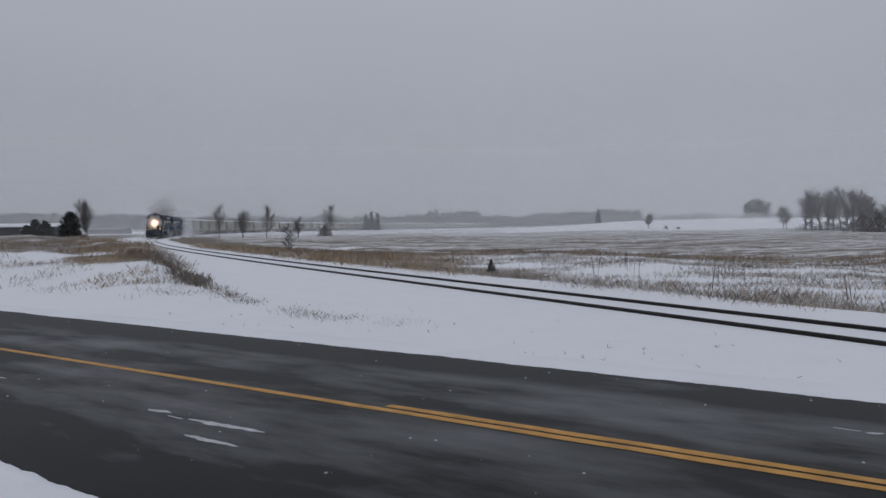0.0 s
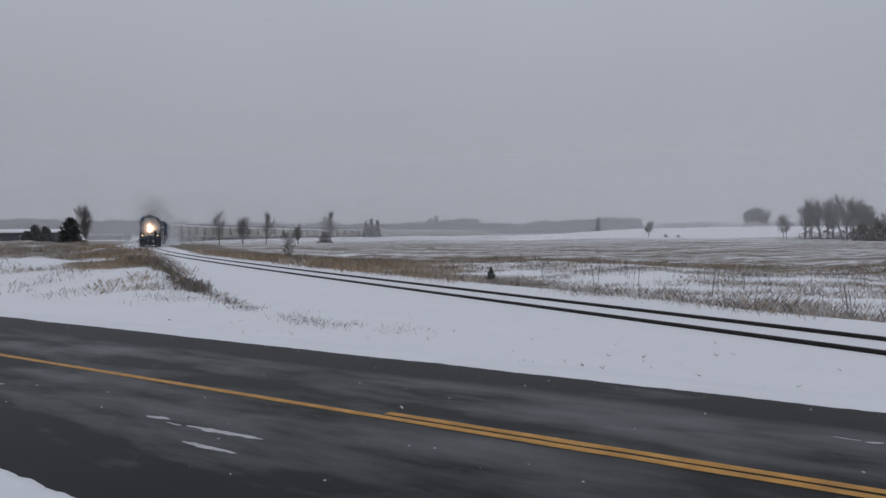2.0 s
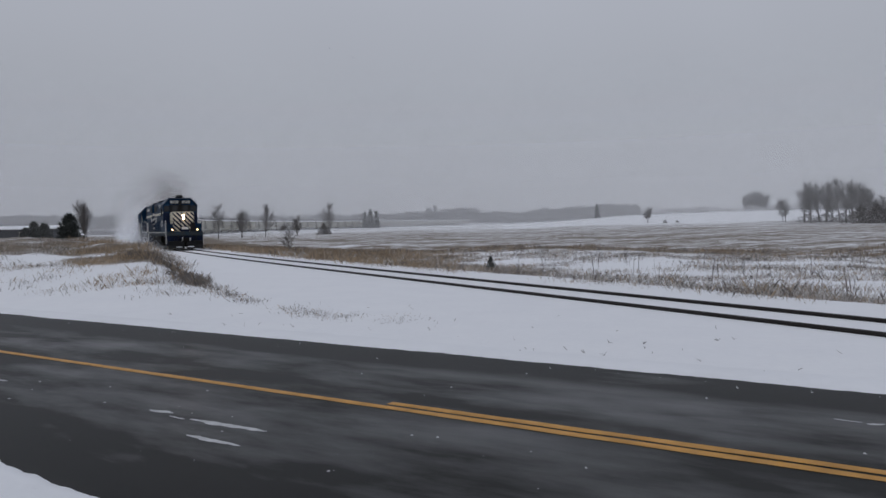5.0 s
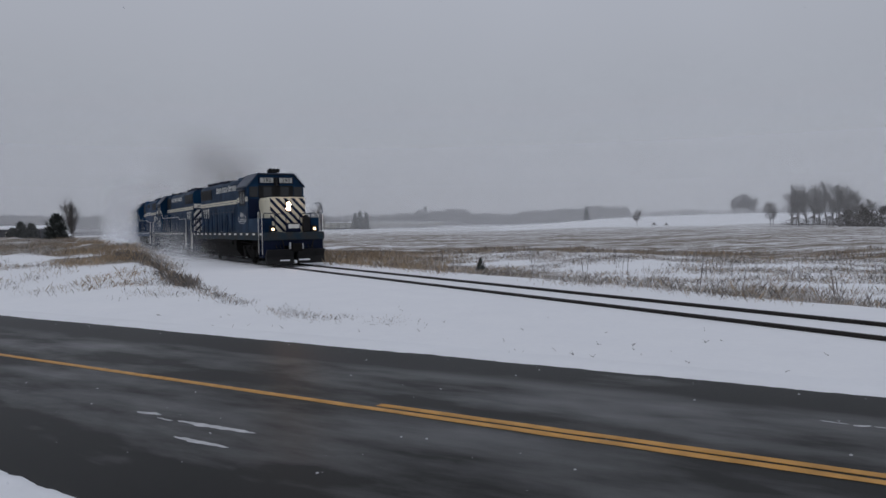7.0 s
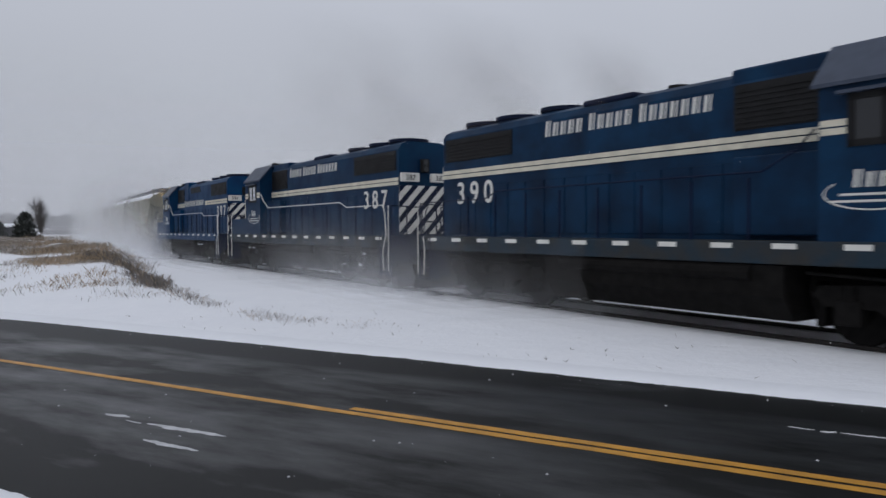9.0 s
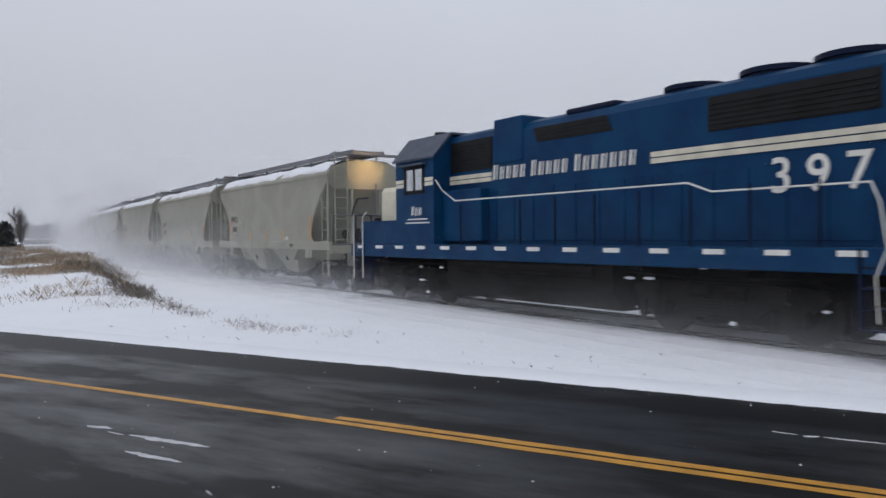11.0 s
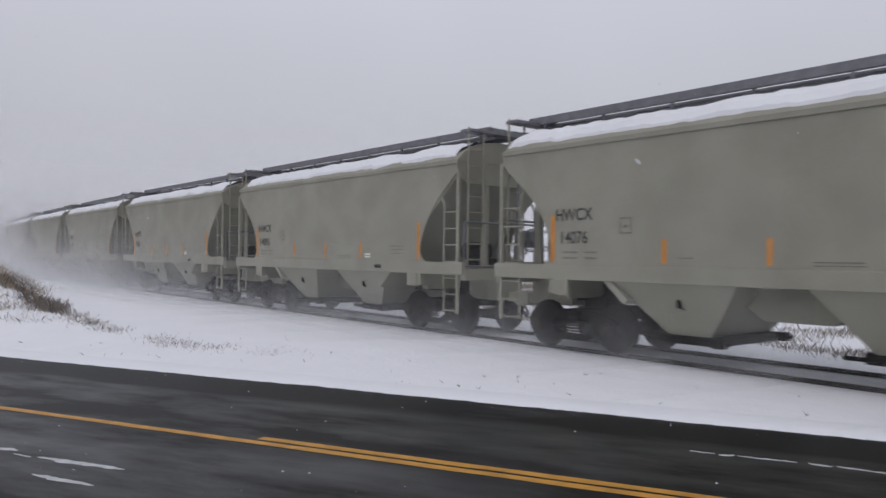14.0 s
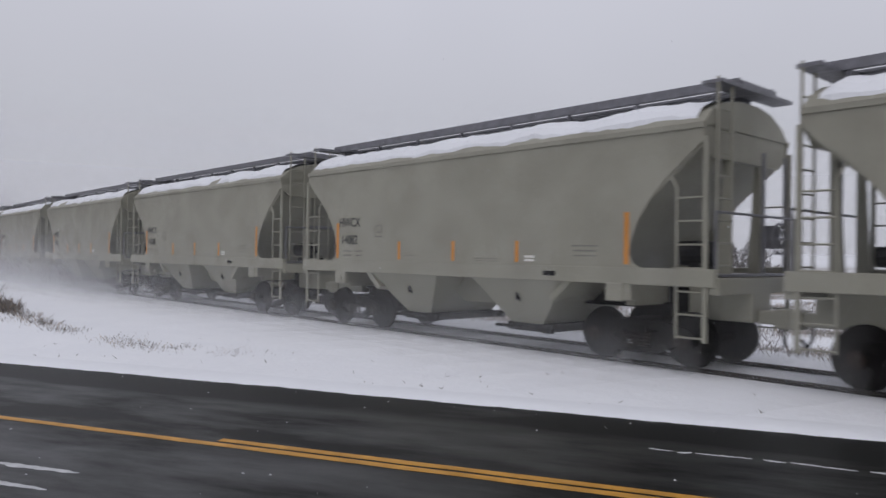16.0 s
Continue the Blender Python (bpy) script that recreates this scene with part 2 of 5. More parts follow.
def snow_ground():
    m = bpy.data.materials.new("snow_and_stubble")
    m.use_nodes = True
    nt, b = m.node_tree, m.node_tree.nodes["Principled BSDF"]
    N, Lk = nt.nodes.new, nt.links.new
    geo, at = N("ShaderNodeNewGeometry"), N("ShaderNodeAttribute")
    at.attribute_name = "cover"

    def noise_of(scale, detail, stretch=(1, 1, 1), turn=0):
        mp, no = N("ShaderNodeMapping"), N("ShaderNodeTexNoise")
        mp.inputs["Scale"].default_value = stretch
        mp.inputs["Rotation"].default_value = (0, 0, radians(turn))
        no.inputs["Scale"].default_value, no.inputs["Detail"].default_value = scale, detail
        no.inputs["Roughness"].default_value = 0.62
        Lk(geo.outputs["Position"], mp.inputs["Vector"])
        Lk(mp.outputs[0], no.inputs["Vector"])
        return no.outputs["Fac"]

    def maths(op, a, c):
        k = N("ShaderNodeMath")
        k.operation = op
        for i, v in enumerate((a, c)):
            if isinstance(v, (int, float)):
                k.inputs[i].default_value = v
            else:
                Lk(v, k.inputs[i])
        return k.outputs[0]

    rows = noise_of(1.0, 4, (0.035, 0.30, 0.1), -8)
    patch, fine, wide = noise_of(0.8, 6), noise_of(7, 6), noise_of(0.05, 3)
    v = maths("ADD", maths("MULTIPLY", rows, 0.36), maths("MULTIPLY", patch, 0.28))
    v = maths("ADD", v, maths("MULTIPLY", fine, 0.36))
    edge = N("ShaderNodeMapRange")
    Lk(v, edge.inputs[0])
    Lk(maths("SUBTRACT", 0.74, maths("MULTIPLY", at.outputs["Fac"], 0.42)), edge.inputs[1])
    Lk(maths("SUBTRACT", 0.84, maths("MULTIPLY", at.outputs["Fac"], 0.42)), edge.inputs[2])
    straw, snow, mix = N("ShaderNodeMixRGB"), N("ShaderNodeMixRGB"), N("ShaderNodeMixRGB")
    straw.inputs[1].default_value, straw.inputs[2].default_value = (0.21, 0.165, 0.118, 1), (0.13, 0.113, 0.094, 1)
    snow.inputs[1].default_value, snow.inputs[2].default_value = (0.74, 0.76, 0.81, 1), (0.88, 0.895, 0.92, 1)
    Lk(fine, straw.inputs[0])
    Lk(maths("ADD", maths("MULTIPLY", patch, 0.6), maths("MULTIPLY", fine, 0.4)), snow.inputs[0])
    Lk(edge.outputs[0], mix.inputs[0])
    Lk(snow.outputs[0], mix.inputs[1])
    Lk(straw.outputs[0], mix.inputs[2])
    Lk(mix.outputs[0], b.inputs["Base Color"])
    b.inputs["Roughness"].default_value = 0.85
    b.inputs["Specular IOR Level"].default_value = 0.2
    bp = N("ShaderNodeBump")
    bp.inputs["Strength"].default_value, bp.inputs["Distance"].default_value = 0.7, 0.10
    Lk(maths("ADD", patch, maths("MULTIPLY", fine, 0.3)), bp.inputs["Height"])
    Lk(bp.outputs[0], b.inputs["Normal"])
    return m


def build_ground():
    angles = list(np.arange(-48, 62, 0.7)) + list(np.arange(62, 312, 5))
    radii = [0.0]
    r = 0.6
    while r < 4200:
        radii.append(r)
        r *= 1.055
    verts, cover, faces = [], [], []
    na = len(angles)
    for r in radii[1:]:
        for a in angles:
            x, y = r * math.sin(radians(a)), r * math.cos(radians(a))
            z, c = land(x, y)
            verts.append((x, y, z))
            cover.append(c)
    for i in range(len(radii) - 2):
        for j in range(na):
            k = (j + 1) % na
            faces.append((i * na + k, i * na + j, (i + 1) * na + j, (i + 1) * na + k))
    verts.append((0, 0, verts[0][2]))
    cover.append(0.05)
    faces += [(len(verts) - 1, j, (j + 1) % na) for j in range(na)]
    me = bpy.data.meshes.new("ground")
    me.from_pydata(verts, [], faces)
    at = me.attributes.new("cover", "FLOAT", "POINT")
    at.data.foreach_set("value", cover)
    me.materials.append(snow_ground())
    me.shade_smooth()
    tagged(new("ground", me), "snow-covered ground with bare stubble field and grassy banks", "ground", kind="structure")


build_ground()


def asphalt():
    m = bpy.data.materials.new("wet_asphalt")
    m.use_nodes = True
    nt, b = m.node_tree, m.node_tree.nodes["Principled BSDF"]
    N, Lk = nt.nodes.new, nt.links.new
    tc = N("ShaderNodeTexCoord")
    mp = N("ShaderNodeMapping")
    mp.inputs["Scale"].default_value = (0.36, 1.1, 1)
    Lk(tc.outputs["Object"], mp.inputs["Vector"])
    streak, pool, grit = N("ShaderNodeTexNoise"), N("ShaderNodeTexNoise"), N("ShaderNodeTexNoise")
    for no, sc, de in ((streak, 1.3, 9), (pool, 0.45, 6), (grit, 60, 3)):
        no.inputs["Scale"].default_value, no.inputs["Detail"].default_value = sc, de
    streak.inputs["Roughness"].default_value = pool.inputs["Roughness"].default_value = 0.62
    Lk(mp.outputs[0], streak.inputs["Vector"])
    Lk(mp.outputs[0], pool.inputs["Vector"])
    Lk(tc.outputs["Object"], grit.inputs["Vector"])
    sepy, wob, wadd, nrm, band = N("ShaderNodeSeparateXYZ"), N("ShaderNodeMath"), N("ShaderNodeMath"), N("ShaderNodeMapRange"), N("ShaderNodeValToRGB")
    Lk(tc.outputs["Object"], sepy.inputs[0])
    wob.operation, wob.inputs[1].default_value = "MULTIPLY", 1.6
    Lk(streak.outputs["Fac"], wob.inputs[0])
    Lk(sepy.outputs["Y"], wadd.inputs[0])
    Lk(wob.outputs[0], wadd.inputs[1])
    nrm.inputs[1].default_value, nrm.inputs[2].default_value = 3.2, 9.8
    Lk(wadd.outputs[0], nrm.inputs[0])
    els = band.color_ramp.elements
    els[0].position, els[0].color = 0.0, (.25, .25, .25, 1)
    els[1].position, els[1].color = 1.0, (.05, .05, .05, 1)
    for p, v in ((.16, .18), (.30, .55), (.48, .62), (.62, .42), (.70, .62), (.81, .58), (.875, .02)):
        els.new(p).color = (v, v, v, 1)
    Lk(nrm.outputs[0], band.inputs[0])
    mixed, add = N("ShaderNodeMath"), N("ShaderNodeMath")
    Lk(streak.outputs["Fac"], mixed.inputs[0])
    Lk(pool.outputs["Fac"], mixed.inputs[1])
    half = N("ShaderNodeMath")
    half.operation, half.inputs[1].default_value = "MULTIPLY", 0.45
    Lk(band.outputs[0], half.inputs[0])
    Lk(mixed.outputs[0], add.inputs[0])
    Lk(half.outputs[0], add.inputs[1])
    ra = N("ShaderNodeMapRange")
    ra.inputs[1].default_value, ra.inputs[2].default_value = 1.08, 1.46
    worn, less = N("ShaderNodeMapRange"), N("ShaderNodeMath")
    worn.inputs[1].default_value, worn.inputs[2].default_value = -7, -2.5
    worn.inputs[3].default_value, worn.inputs[4].default_value = -0.12, 0.02
    Lk(sepy.outputs["X"], worn.inputs[0])
    Lk(add.outputs[0], less.inputs[0])
    Lk(worn.outputs[0], less.inputs[1])
    # train's dark reflection put into the surface: darker and duller towards higher X
    dry, last = N("ShaderNodeMapRange"), N("ShaderNodeMath")
    dry.inputs[1].default_value, dry.inputs[2].default_value = -2.0, 4.0
    dry.inputs[3].default_value, dry.inputs[4].default_value = 0.0, -0.30
    Lk(sepy.outputs["X"], dry.inputs[0])
    Lk(less.outputs[0], last.inputs[0])
    Lk(dry.outputs[0], last.inputs[1])
    Lk(last.outputs[0], ra.inputs[0])
    mx = N("ShaderNodeMixRGB")
    mx.inputs[1].default_value, mx.inputs[2].default_value = (0.0075, 0.0079, 0.0076, 1), (0.016, 0.0172, 0.0183, 1)
    Lk(ra.outputs[0], mx.inputs[0])
    gr = N("ShaderNodeMapRange")
    gr.inputs[3].default_value, gr.inputs[4].default_value = 0.65, 1.35
    Lk(grit.outputs["Fac"], gr.inputs[0])
    m2 = N("ShaderNodeMixRGB")
    m2.blend_type, m2.inputs[0].default_value = "MULTIPLY", 1
    Lk(mx.outputs[0], m2.inputs[1])
    Lk(gr.outputs[0], m2.inputs[2])
    Lk(m2.outputs[0], b.inputs["Base Color"])
    ro = N("ShaderNodeMapRange")
    ro.inputs[3].default_value, ro.inputs[4].default_value = 0.44, 0.29
    Lk(ra.outputs[0], ro.inputs[0])
    Lk(ro.outputs[0], b.inputs["Roughness"])
    gl = N("ShaderNodeMapRange")
    gl.inputs[3].default_value, gl.inputs[4].default_value = 0.09, 0.44
    Lk(ra.outputs[0], gl.inputs[0])
    Lk(gl.outputs[0], b.inputs["Specular IOR Level"])
    bp = N("ShaderNodeBump")
    bp.inputs["Strength"].default_value, bp.inputs["Distance"].default_value = 0.35, 0.003
    Lk(grit.outputs["Fac"], bp.inputs["Height"])
    Lk(bp.outputs[0], b.inputs["Normal"])
    return m


ROAD_M = Matrix.Rotation(ROAD_A, 4, "Z")


def strip(name, lo, hi, z, x0, x1, material, step=0.5, ragged=0.0, label="", cat="", parent=None):
    """A band along the road, in the road's own frame."""
    bm = B()
    last = None
    x = x0
    while x <= x1 + .001:
        j = noise.noise((x * 1.7, lo, 0)) * ragged + noise.noise((x * 6, hi, 3)) * ragged * .5
        k = noise.noise((x * 1.7, hi, 7)) * ragged + noise.noise((x * 6, lo, 9)) * ragged * .5
        a, c = bm.verts.new((x, lo + j, z)), bm.verts.new((x, hi + k, z))
        if last:
            bm.faces.new((last[0], a, c, last[1]))
        last = (a, c)
        x += step
    ob = finish(name, bm, material, parent)
    if parent is None:
        ob.matrix_world = ROAD_M
        tagged(ob, label, cat, kind="structure")
    return ob


ASPHALT = asphalt()
road = strip("road", NEAR_EDGE - .6, FAR_EDGE + .35, 0.0, -300, 120, ASPHALT, 1.0, 0, "wet dark asphalt country road with melting slush", "road")
for lo, start in ((CENTRE - 0.14, -300), (CENTRE + 0.02, -4.7)):
    strip("centre_line", lo, lo + 0.115, 0.004, start, 60, YELLOW, 0.25, 0.012, parent=road)


def verge(name, edge, out, label, turn=0.0):
    """The ploughed snow edge along the road: a low bank with a ragged foot."""
    bm = B()
    prev = None
    sgn = 1 if out > edge else -1
    for i in range(2400):
        x = -120 + i * 0.075
        j = noise.noise((x * .6, edge, 0)) * .10 + noise.noise((x * 4, edge, 3)) * .045 + noise.noise((x * 14, edge, 4)) * .02
        prof = ((0, -.005), (.05, .022), (.16, .04), (.5, .035), (abs(out - edge), -.05))
        row = []
        for k, (dy, z) in enumerate(prof):
            h = noise.noise((x * 3, dy * 4, edge)) * .02 if 0 < k < 4 else 0
            row.append(bm.verts.new((x, edge + sgn * (dy + j * (1 - k / 4)), z + h)))
        if prev:
            for a, c, d, e in zip(prev, prev[1:], row, row[1:]):
                bm.faces.new((a, c, e, d))
        prev = row
    ob = finish(name, bm, SNOW, smooth=True)
    ob.matrix_world = Matrix.Rotation(ROAD_A + radians(turn), 4, "Z")
    tagged(ob, label, "snow bank", kind="structure")


verge("snow_verge", FAR_EDGE, FAR_EDGE + 1.1, "low ragged bank of snow along the road's edge")
verge("snow_shoulder", NEAR_EDGE, NEAR_EDGE - 1.2, "snowy shoulder with a ragged slushy edge", -3.7)


def build_rail(name, off):
    prof = ((-.07, 0), (-.07, .02), (-.012, .035), (-.012, .12), (-.036, .135), (-.036, .165), (-.028, .172),
            (.028, .172), (.036, .165), (.036, .135), (.012, .12), (.012, .035), (.07, .02), (.07, 0))
    bm = B()
    prev = None
    s = 120.0
    while s > -1000:
        p, q = along(s), along(s - .5)
        t = (p - q).normalized()
        n = Vector((-t.y, t.x))
        row = []
        for y, z in prof:
            c = p + n * (off + y)
            row.append(bm.verts.new((c.x, c.y, RAIL_TOP - .172 + z)))
        if prev:
            for i in range(len(prof) - 1):
                bm.faces.new((prev[i], prev[i + 1], row[i + 1], row[i]))
        prev = row
        s -= 2 if s > -250 else 8
    tagged(finish(name, bm, RAIL), "dark rusty steel rail half buried in snow", "rail", "rails of the line", "structure")


build_rail("rail_near", -.7525)
build_rail("rail_far", .7525)


# ---- rolling stock ----
def disc(bm, c, r, depth, axis=1, n=20):
    a, b = list(c), list(c)
    a[axis] -= depth / 2
    b[axis] += depth / 2
    return cyl(bm, a, b, r, n)


def wheelset(parent, x, r, name="wheelset"):
    bm = B()
    for sy in (-1, 1):
        disc(bm, (0, sy * .755, 0), r, .11, 1, 24)
        disc(bm, (0, sy * .70, 0), r + .028, .03, 1, 24)
        disc(bm, (0, sy * .82, 0), r * .34, .10, 1, 12)
        disc(bm, (0, sy * .815, 0), r * .80, .012, 1, 20)
    disc(bm, (0, 0, 0), .085, 1.9, 1, 10)
    ob = part(name, bm, IRON, parent)
    ob.location = (x, 0, r)
    return ob


def freight_truck(parent, cx):
    """A three-piece bogie: two cast side frames with springs, a bolster and two wheelsets."""
    for sy in (-1, 1):
        y0, y1 = sorted((sy * .93, sy * 1.07))
        bm = B()
        for half in (-1, 1):
            prism(bm, [(cx + half * x, z) for x, z in ((1.12, .56), (.98, .66), (.5, .76), (.24, .76), (.24, .62), (.44, .60), (.56, .44), (.30, .30), (.30, .20),
                                                     (.42, .20), (.80, .38), (1.12, .40))], 1, y0, y1)
        box(bm, cx - .31, cx + .31, y0, y1, .19, .29)
        box(bm, cx - .26, cx + .26, y0, y1, .66, .76)
        part("side_frame", bm, IRON, parent)
        bm = B()
        for dx in (-.17, 0, .17):
            for k in range(5):
                disc(bm, (cx + dx, sy * 1.02, .31 + k * .055), .075, .028, 2, 8)
        part("spring_nest", bm, RUST, parent, "rust-brown coil springs")
        for dx in (-.89, .89):
            bm = B()
            disc(bm, (cx + dx, sy * 1.09, .457), .13, .09, 1, 14)
            disc(bm, (cx + dx, sy * 1.15, .457), .07, .04, 1, 8)
            part("bearing_cap", bm, RUST, parent, "rust-brown axle bearing cap")
    bm = B()
    box(bm, cx - .22, cx + .22, -1.15, 1.15, .55, .80, .03)
    box(bm, cx - .30, cx + .30, -.35, .35, .78, 1.05, .03)
    part("bolster", bm, IRON, parent)
    for dx in (-.89, .89):
        wheelset(parent, cx + dx, .457)


def side_sheet():
    """The hopper's side: its ends swing in below the roof."""
    right = [(5.80, 4.00), (5.80, 3.76), (5.56, 3.54), (5.20, 3.24), (4.84, 2.86), (4.58, 2.46), (4.45, 2.08), (4.44, 1.90), (4.52, 1.76), (4.68, 1.68)]
    return [(-x, z) for x, z in right[::-1]] + right


def hopper(marks):
    car = new("hopper_car")
    body = B()
    for sy in (-1, 1):
        y0, y1 = sorted((sy * 1.50, sy * 1.53))
        prism(body, side_sheet(), 1, y0, y1)
    part("side_sheet", body, OLIVE, car)
    bm = B()
    for sy in (-1, 1):
        y0, y1 = sorted((sy * 1.44, sy * 1.56))
        box(bm, -6.02, 6.02, y0, y1, 1.40, 1.69, .012)
        box(bm, -5.82, 5.82, *sorted((sy * 1.49, sy * 1.56)), 3.94, 4.04, .01)
    part("side_sill", bm, OLIVE, car)
    # roof: a shallow arch, with snow lying along both sides of the hatch trough
    bm = B()
    arch = [(-1.55, 4.00), (-1.30, 4.24), (-.85, 4.44), (-.35, 4.52), (.35, 4.52), (.85, 4.44), (1.30, 4.24), (1.55, 4.00)]
    prism(bm, arch, 0, -5.80, 5.80)
    part("roof", bm, OLIVE, car)
    bm = B()
    for sy in (-1, 1):
        x = -5.74
        prev = None
        while x < 5.76:
            lip = 1.40 + .07 * noise.noise((x * 1.1, sy, int(marks) % 97)) + .06 * noise.noise((x * 4, sy, 2))
            t = .07 + .08 * noise.noise((x * .8, sy * 3, len(marks))) + .04 * noise.noise((x * 4, sy * 3, 4))
            t = max(.015, t) * min(1, (5.85 - abs(x)) / .25)
            t -= .14 * smooth(.30, .42, noise.noise((x * .42, sy * 2, int(marks) % 89)))
            ys = (.30, .85, 1.28, lip)
            zs = (4.53, 4.45, 4.26, 4.26 - (lip - 1.28) * 1.0)
            row = [bm.verts.new((x, sy * y, z + t * k)) for y, z, k in zip(ys, zs, (.3, 1, 1.25, .9))]
            row.append(bm.verts.new((x, sy * (lip + .02), zs[3] - .05)))
            if prev:
                for a, c, d, e in zip(prev, prev[1:], row, row[1:]):
                    bm.faces.new((a, c, e, d))
            prev = row
            x += .16
    part("roof_snow", bm, SNOW, car, "snow lying along the roof")
    # end plates and slope sheets
    for e in (-1, 1):
        bm = B()
        x0, x1 = sorted((e * 5.68, e * 5.78))
        prism(bm, [(-1.50, 3.70), (-1.50, 4.02), (-.9, 4.42), (.9, 4.42), (1.50, 4.02), (1.50, 3.70), (1.2, 3.5), (-1.2, 3.5)], 0, x0, x1)
        prism(bm, [(e * 5.76, 3.66), (e * 5.66, 3.70), (e * 2.62, 1.08), (e * 2.72, 1.0)], 1, -1.49, 1.49)
        for y in (-.55, .55):
            prism(bm, [(e * 5.66, 3.62), (e * 5.76, 3.66), (e * 5.76, 1.60), (e * 5.55, 1.60)], 1, y - .04, y + .04)
        part("slope_sheet", bm, OLIVE, car)
        bm = B()
        box(bm, *sorted((e * 4.9, e * 6.05)), -.35, .35, .80, 1.40, .02)
        box(bm, *sorted((e * 5.88, e * 6.05)), -1.5, 1.5, 1.28, 1.55, .02)
        box(bm, *sorted((e * 6.05, e * 6.45)), -.13, .13, .78, 1.0, .02)
        box(bm, *sorted((e * 6.32, e * 6.56)), -.20, .20, .72, 1.04, .04)
        part("end_sill", bm, OLIVE, car)
        bm = B()
        box(bm, *sorted((e * 5.40, e * 6.02)), -1.4, 1.4, 1.57, 1.61)
        part("end_platform", bm, GALV, car)
        bm = B()
        tube(bm, [(e * 6.25, .12, .85), (e * 6.32, .25, .55), (e * 6.38, .18, .40), (e * 6.40, .05, .55)], .028)
        part("air_hose", bm, BLACK, car)
        # corner posts and ladders
        for sy in (-1, 1):
            bm = B()
            y = sy * 1.50
            box(bm, *sorted((e * 5.80, e * 5.87)), *sorted((y, y + sy * .05)), .52, 3.80)
            tube(bm, [(e * 5.32, y, .55), (e * 5.32, y, 3.00), (e * 5.20, y, 3.22)], .024)
            for z in (.58, .95, 1.32, 1.70, 2.08, 2.46, 2.84):
                cyl(bm, (e * 5.32, y, z), (e * 5.82, y, z), .016, 6)
            part("side_ladder", bm, OLIVE, car)
        bm = B()
        for y in (-1.28, -.82):
            tube(bm, [(e * 5.90, y, 1.5), (e * 5.90, y, 4.78)], .024)
        for k in range(8):
            cyl(bm, (e * 5.90, -1.28, 1.75 + k * .36), (e * 5.90, -.82, 1.75 + k * .36), .016, 6)
        part("end_ladder", bm, OLIVE, car)
        bm = B()
        tube(bm, [(e * 5.97, -1.45, 1.5), (e * 5.97, -1.45, 2.6), (e * 5.97, 1.45, 2.6), (e * 5.97, 1.45, 1.5)], .022)
        tube(bm, [(e * 5.92, .3, 1.6), (e * 5.92, .3, 3.7)], .03)
        tube(bm, [(e * 5.92, 1.15, 1.6), (e * 5.92, 1.15, 3.7)], .03)
        part("end_handrail", bm, GALV, car)
    # brake gear at one end
    bm = B()
    for k in range(16):
        a, c = k * math.pi / 8, (k + 1) * math.pi / 8
        cyl(bm, (6.06, .62 + .27 * math.cos(a), 2.22 + .27 * math.sin(a)), (6.06, .62 + .27 * math.cos(c), 2.22 + .27 * math.sin(c)), .02, 5)
    for k in range(4):
        a = k * math.pi / 4
        cyl(bm, (6.06, .62 - .26 * math.cos(a), 2.22 - .26 * math.sin(a)), (6.06, .62 + .26 * math.cos(a), 2.22 + .26 * math.sin(a)), .013, 5)
    box(bm, 5.80, 6.04, .48, .78, 2.05, 2.45, .03)
    part("brake_wheel", bm, GALV, car, "grey spoked hand-brake wheel")
    bm = B()
    cyl(bm, (4.65, -.2, 1.95), (5.35, -.2, 1.95), .22, 14)
    cyl(bm, (-5.35, .2, 1.92), (-4.75, .2, 1.92), .16, 12)
    box(bm, 4.9, 5.1, -.4, .4, 1.61, 1.78)
    part("air_reservoir", bm, BLACK, car)
    # two discharge bays and their outlets
    for c in (-1, 1):
        bm = B()
        top, bot = [], []
        for x, y in ((.55, -1.49), (2.98, -1.49), (2.98, 1.49), (.55, 1.49)):
            top.append(bm.verts.new((c * x, y, 1.41)))
        for x, y in ((1.28, -1.0), (2.10, -1.0), (2.10, 1.0), (1.28, 1.0)):
            bot.append(bm.verts.new((c * x, y, .50)))
        bm.faces.new(bot[::-1])
        bm.faces.new(top)
        for i in range(4):
            j = (i + 1) % 4
            bm.faces.new((top[i], top[j], bot[j], bot[i]))
        part("discharge_bay", bm, OLIVE, car)
        bm = B()
        box(bm, c * 1.69 - .55, c * 1.69 + .55, -1.0, 1.0, .34, .51, .02)
        for y in (-1.08, 1.08):
            cyl(bm, (c * 1.69 - .8, y, .42), (c * 1.69 + .8, y, .42), .035, 6)
            box(bm, c * 1.69 + .5, c * 1.69 + .72, y - .09, y + .09, .34, .5, .02)
        part("outlet_gate", bm, IRON, car)
    bm = B()
    prism(bm, [(-1.40, 1.41), (-.55, .82), (.55, .82), (1.40, 1.41)], 1, -.62, .62)
    part("ridge_sheet", bm, OLIVE, car)
    for sy in (-1, 1):
        for x in (-1.69, 1.69):
            bm = B()
            box(bm, x - .04, x + .04, *sorted((sy * 1.22, sy * 1.34)), .98, 1.16, .01)
            cyl(bm, (x, sy * 1.30, 1.02), (x + .12, sy * 1.34, .96), .015, 6)
            part("vibrator_bracket", bm, BLACK, car)
        bm = B()
        box(bm, *sorted((2.55, 2.85)), *sorted((sy * 1.56, sy * 1.566)), 1.50, 1.59)
        part("sill_plate", bm, BLACK, car)
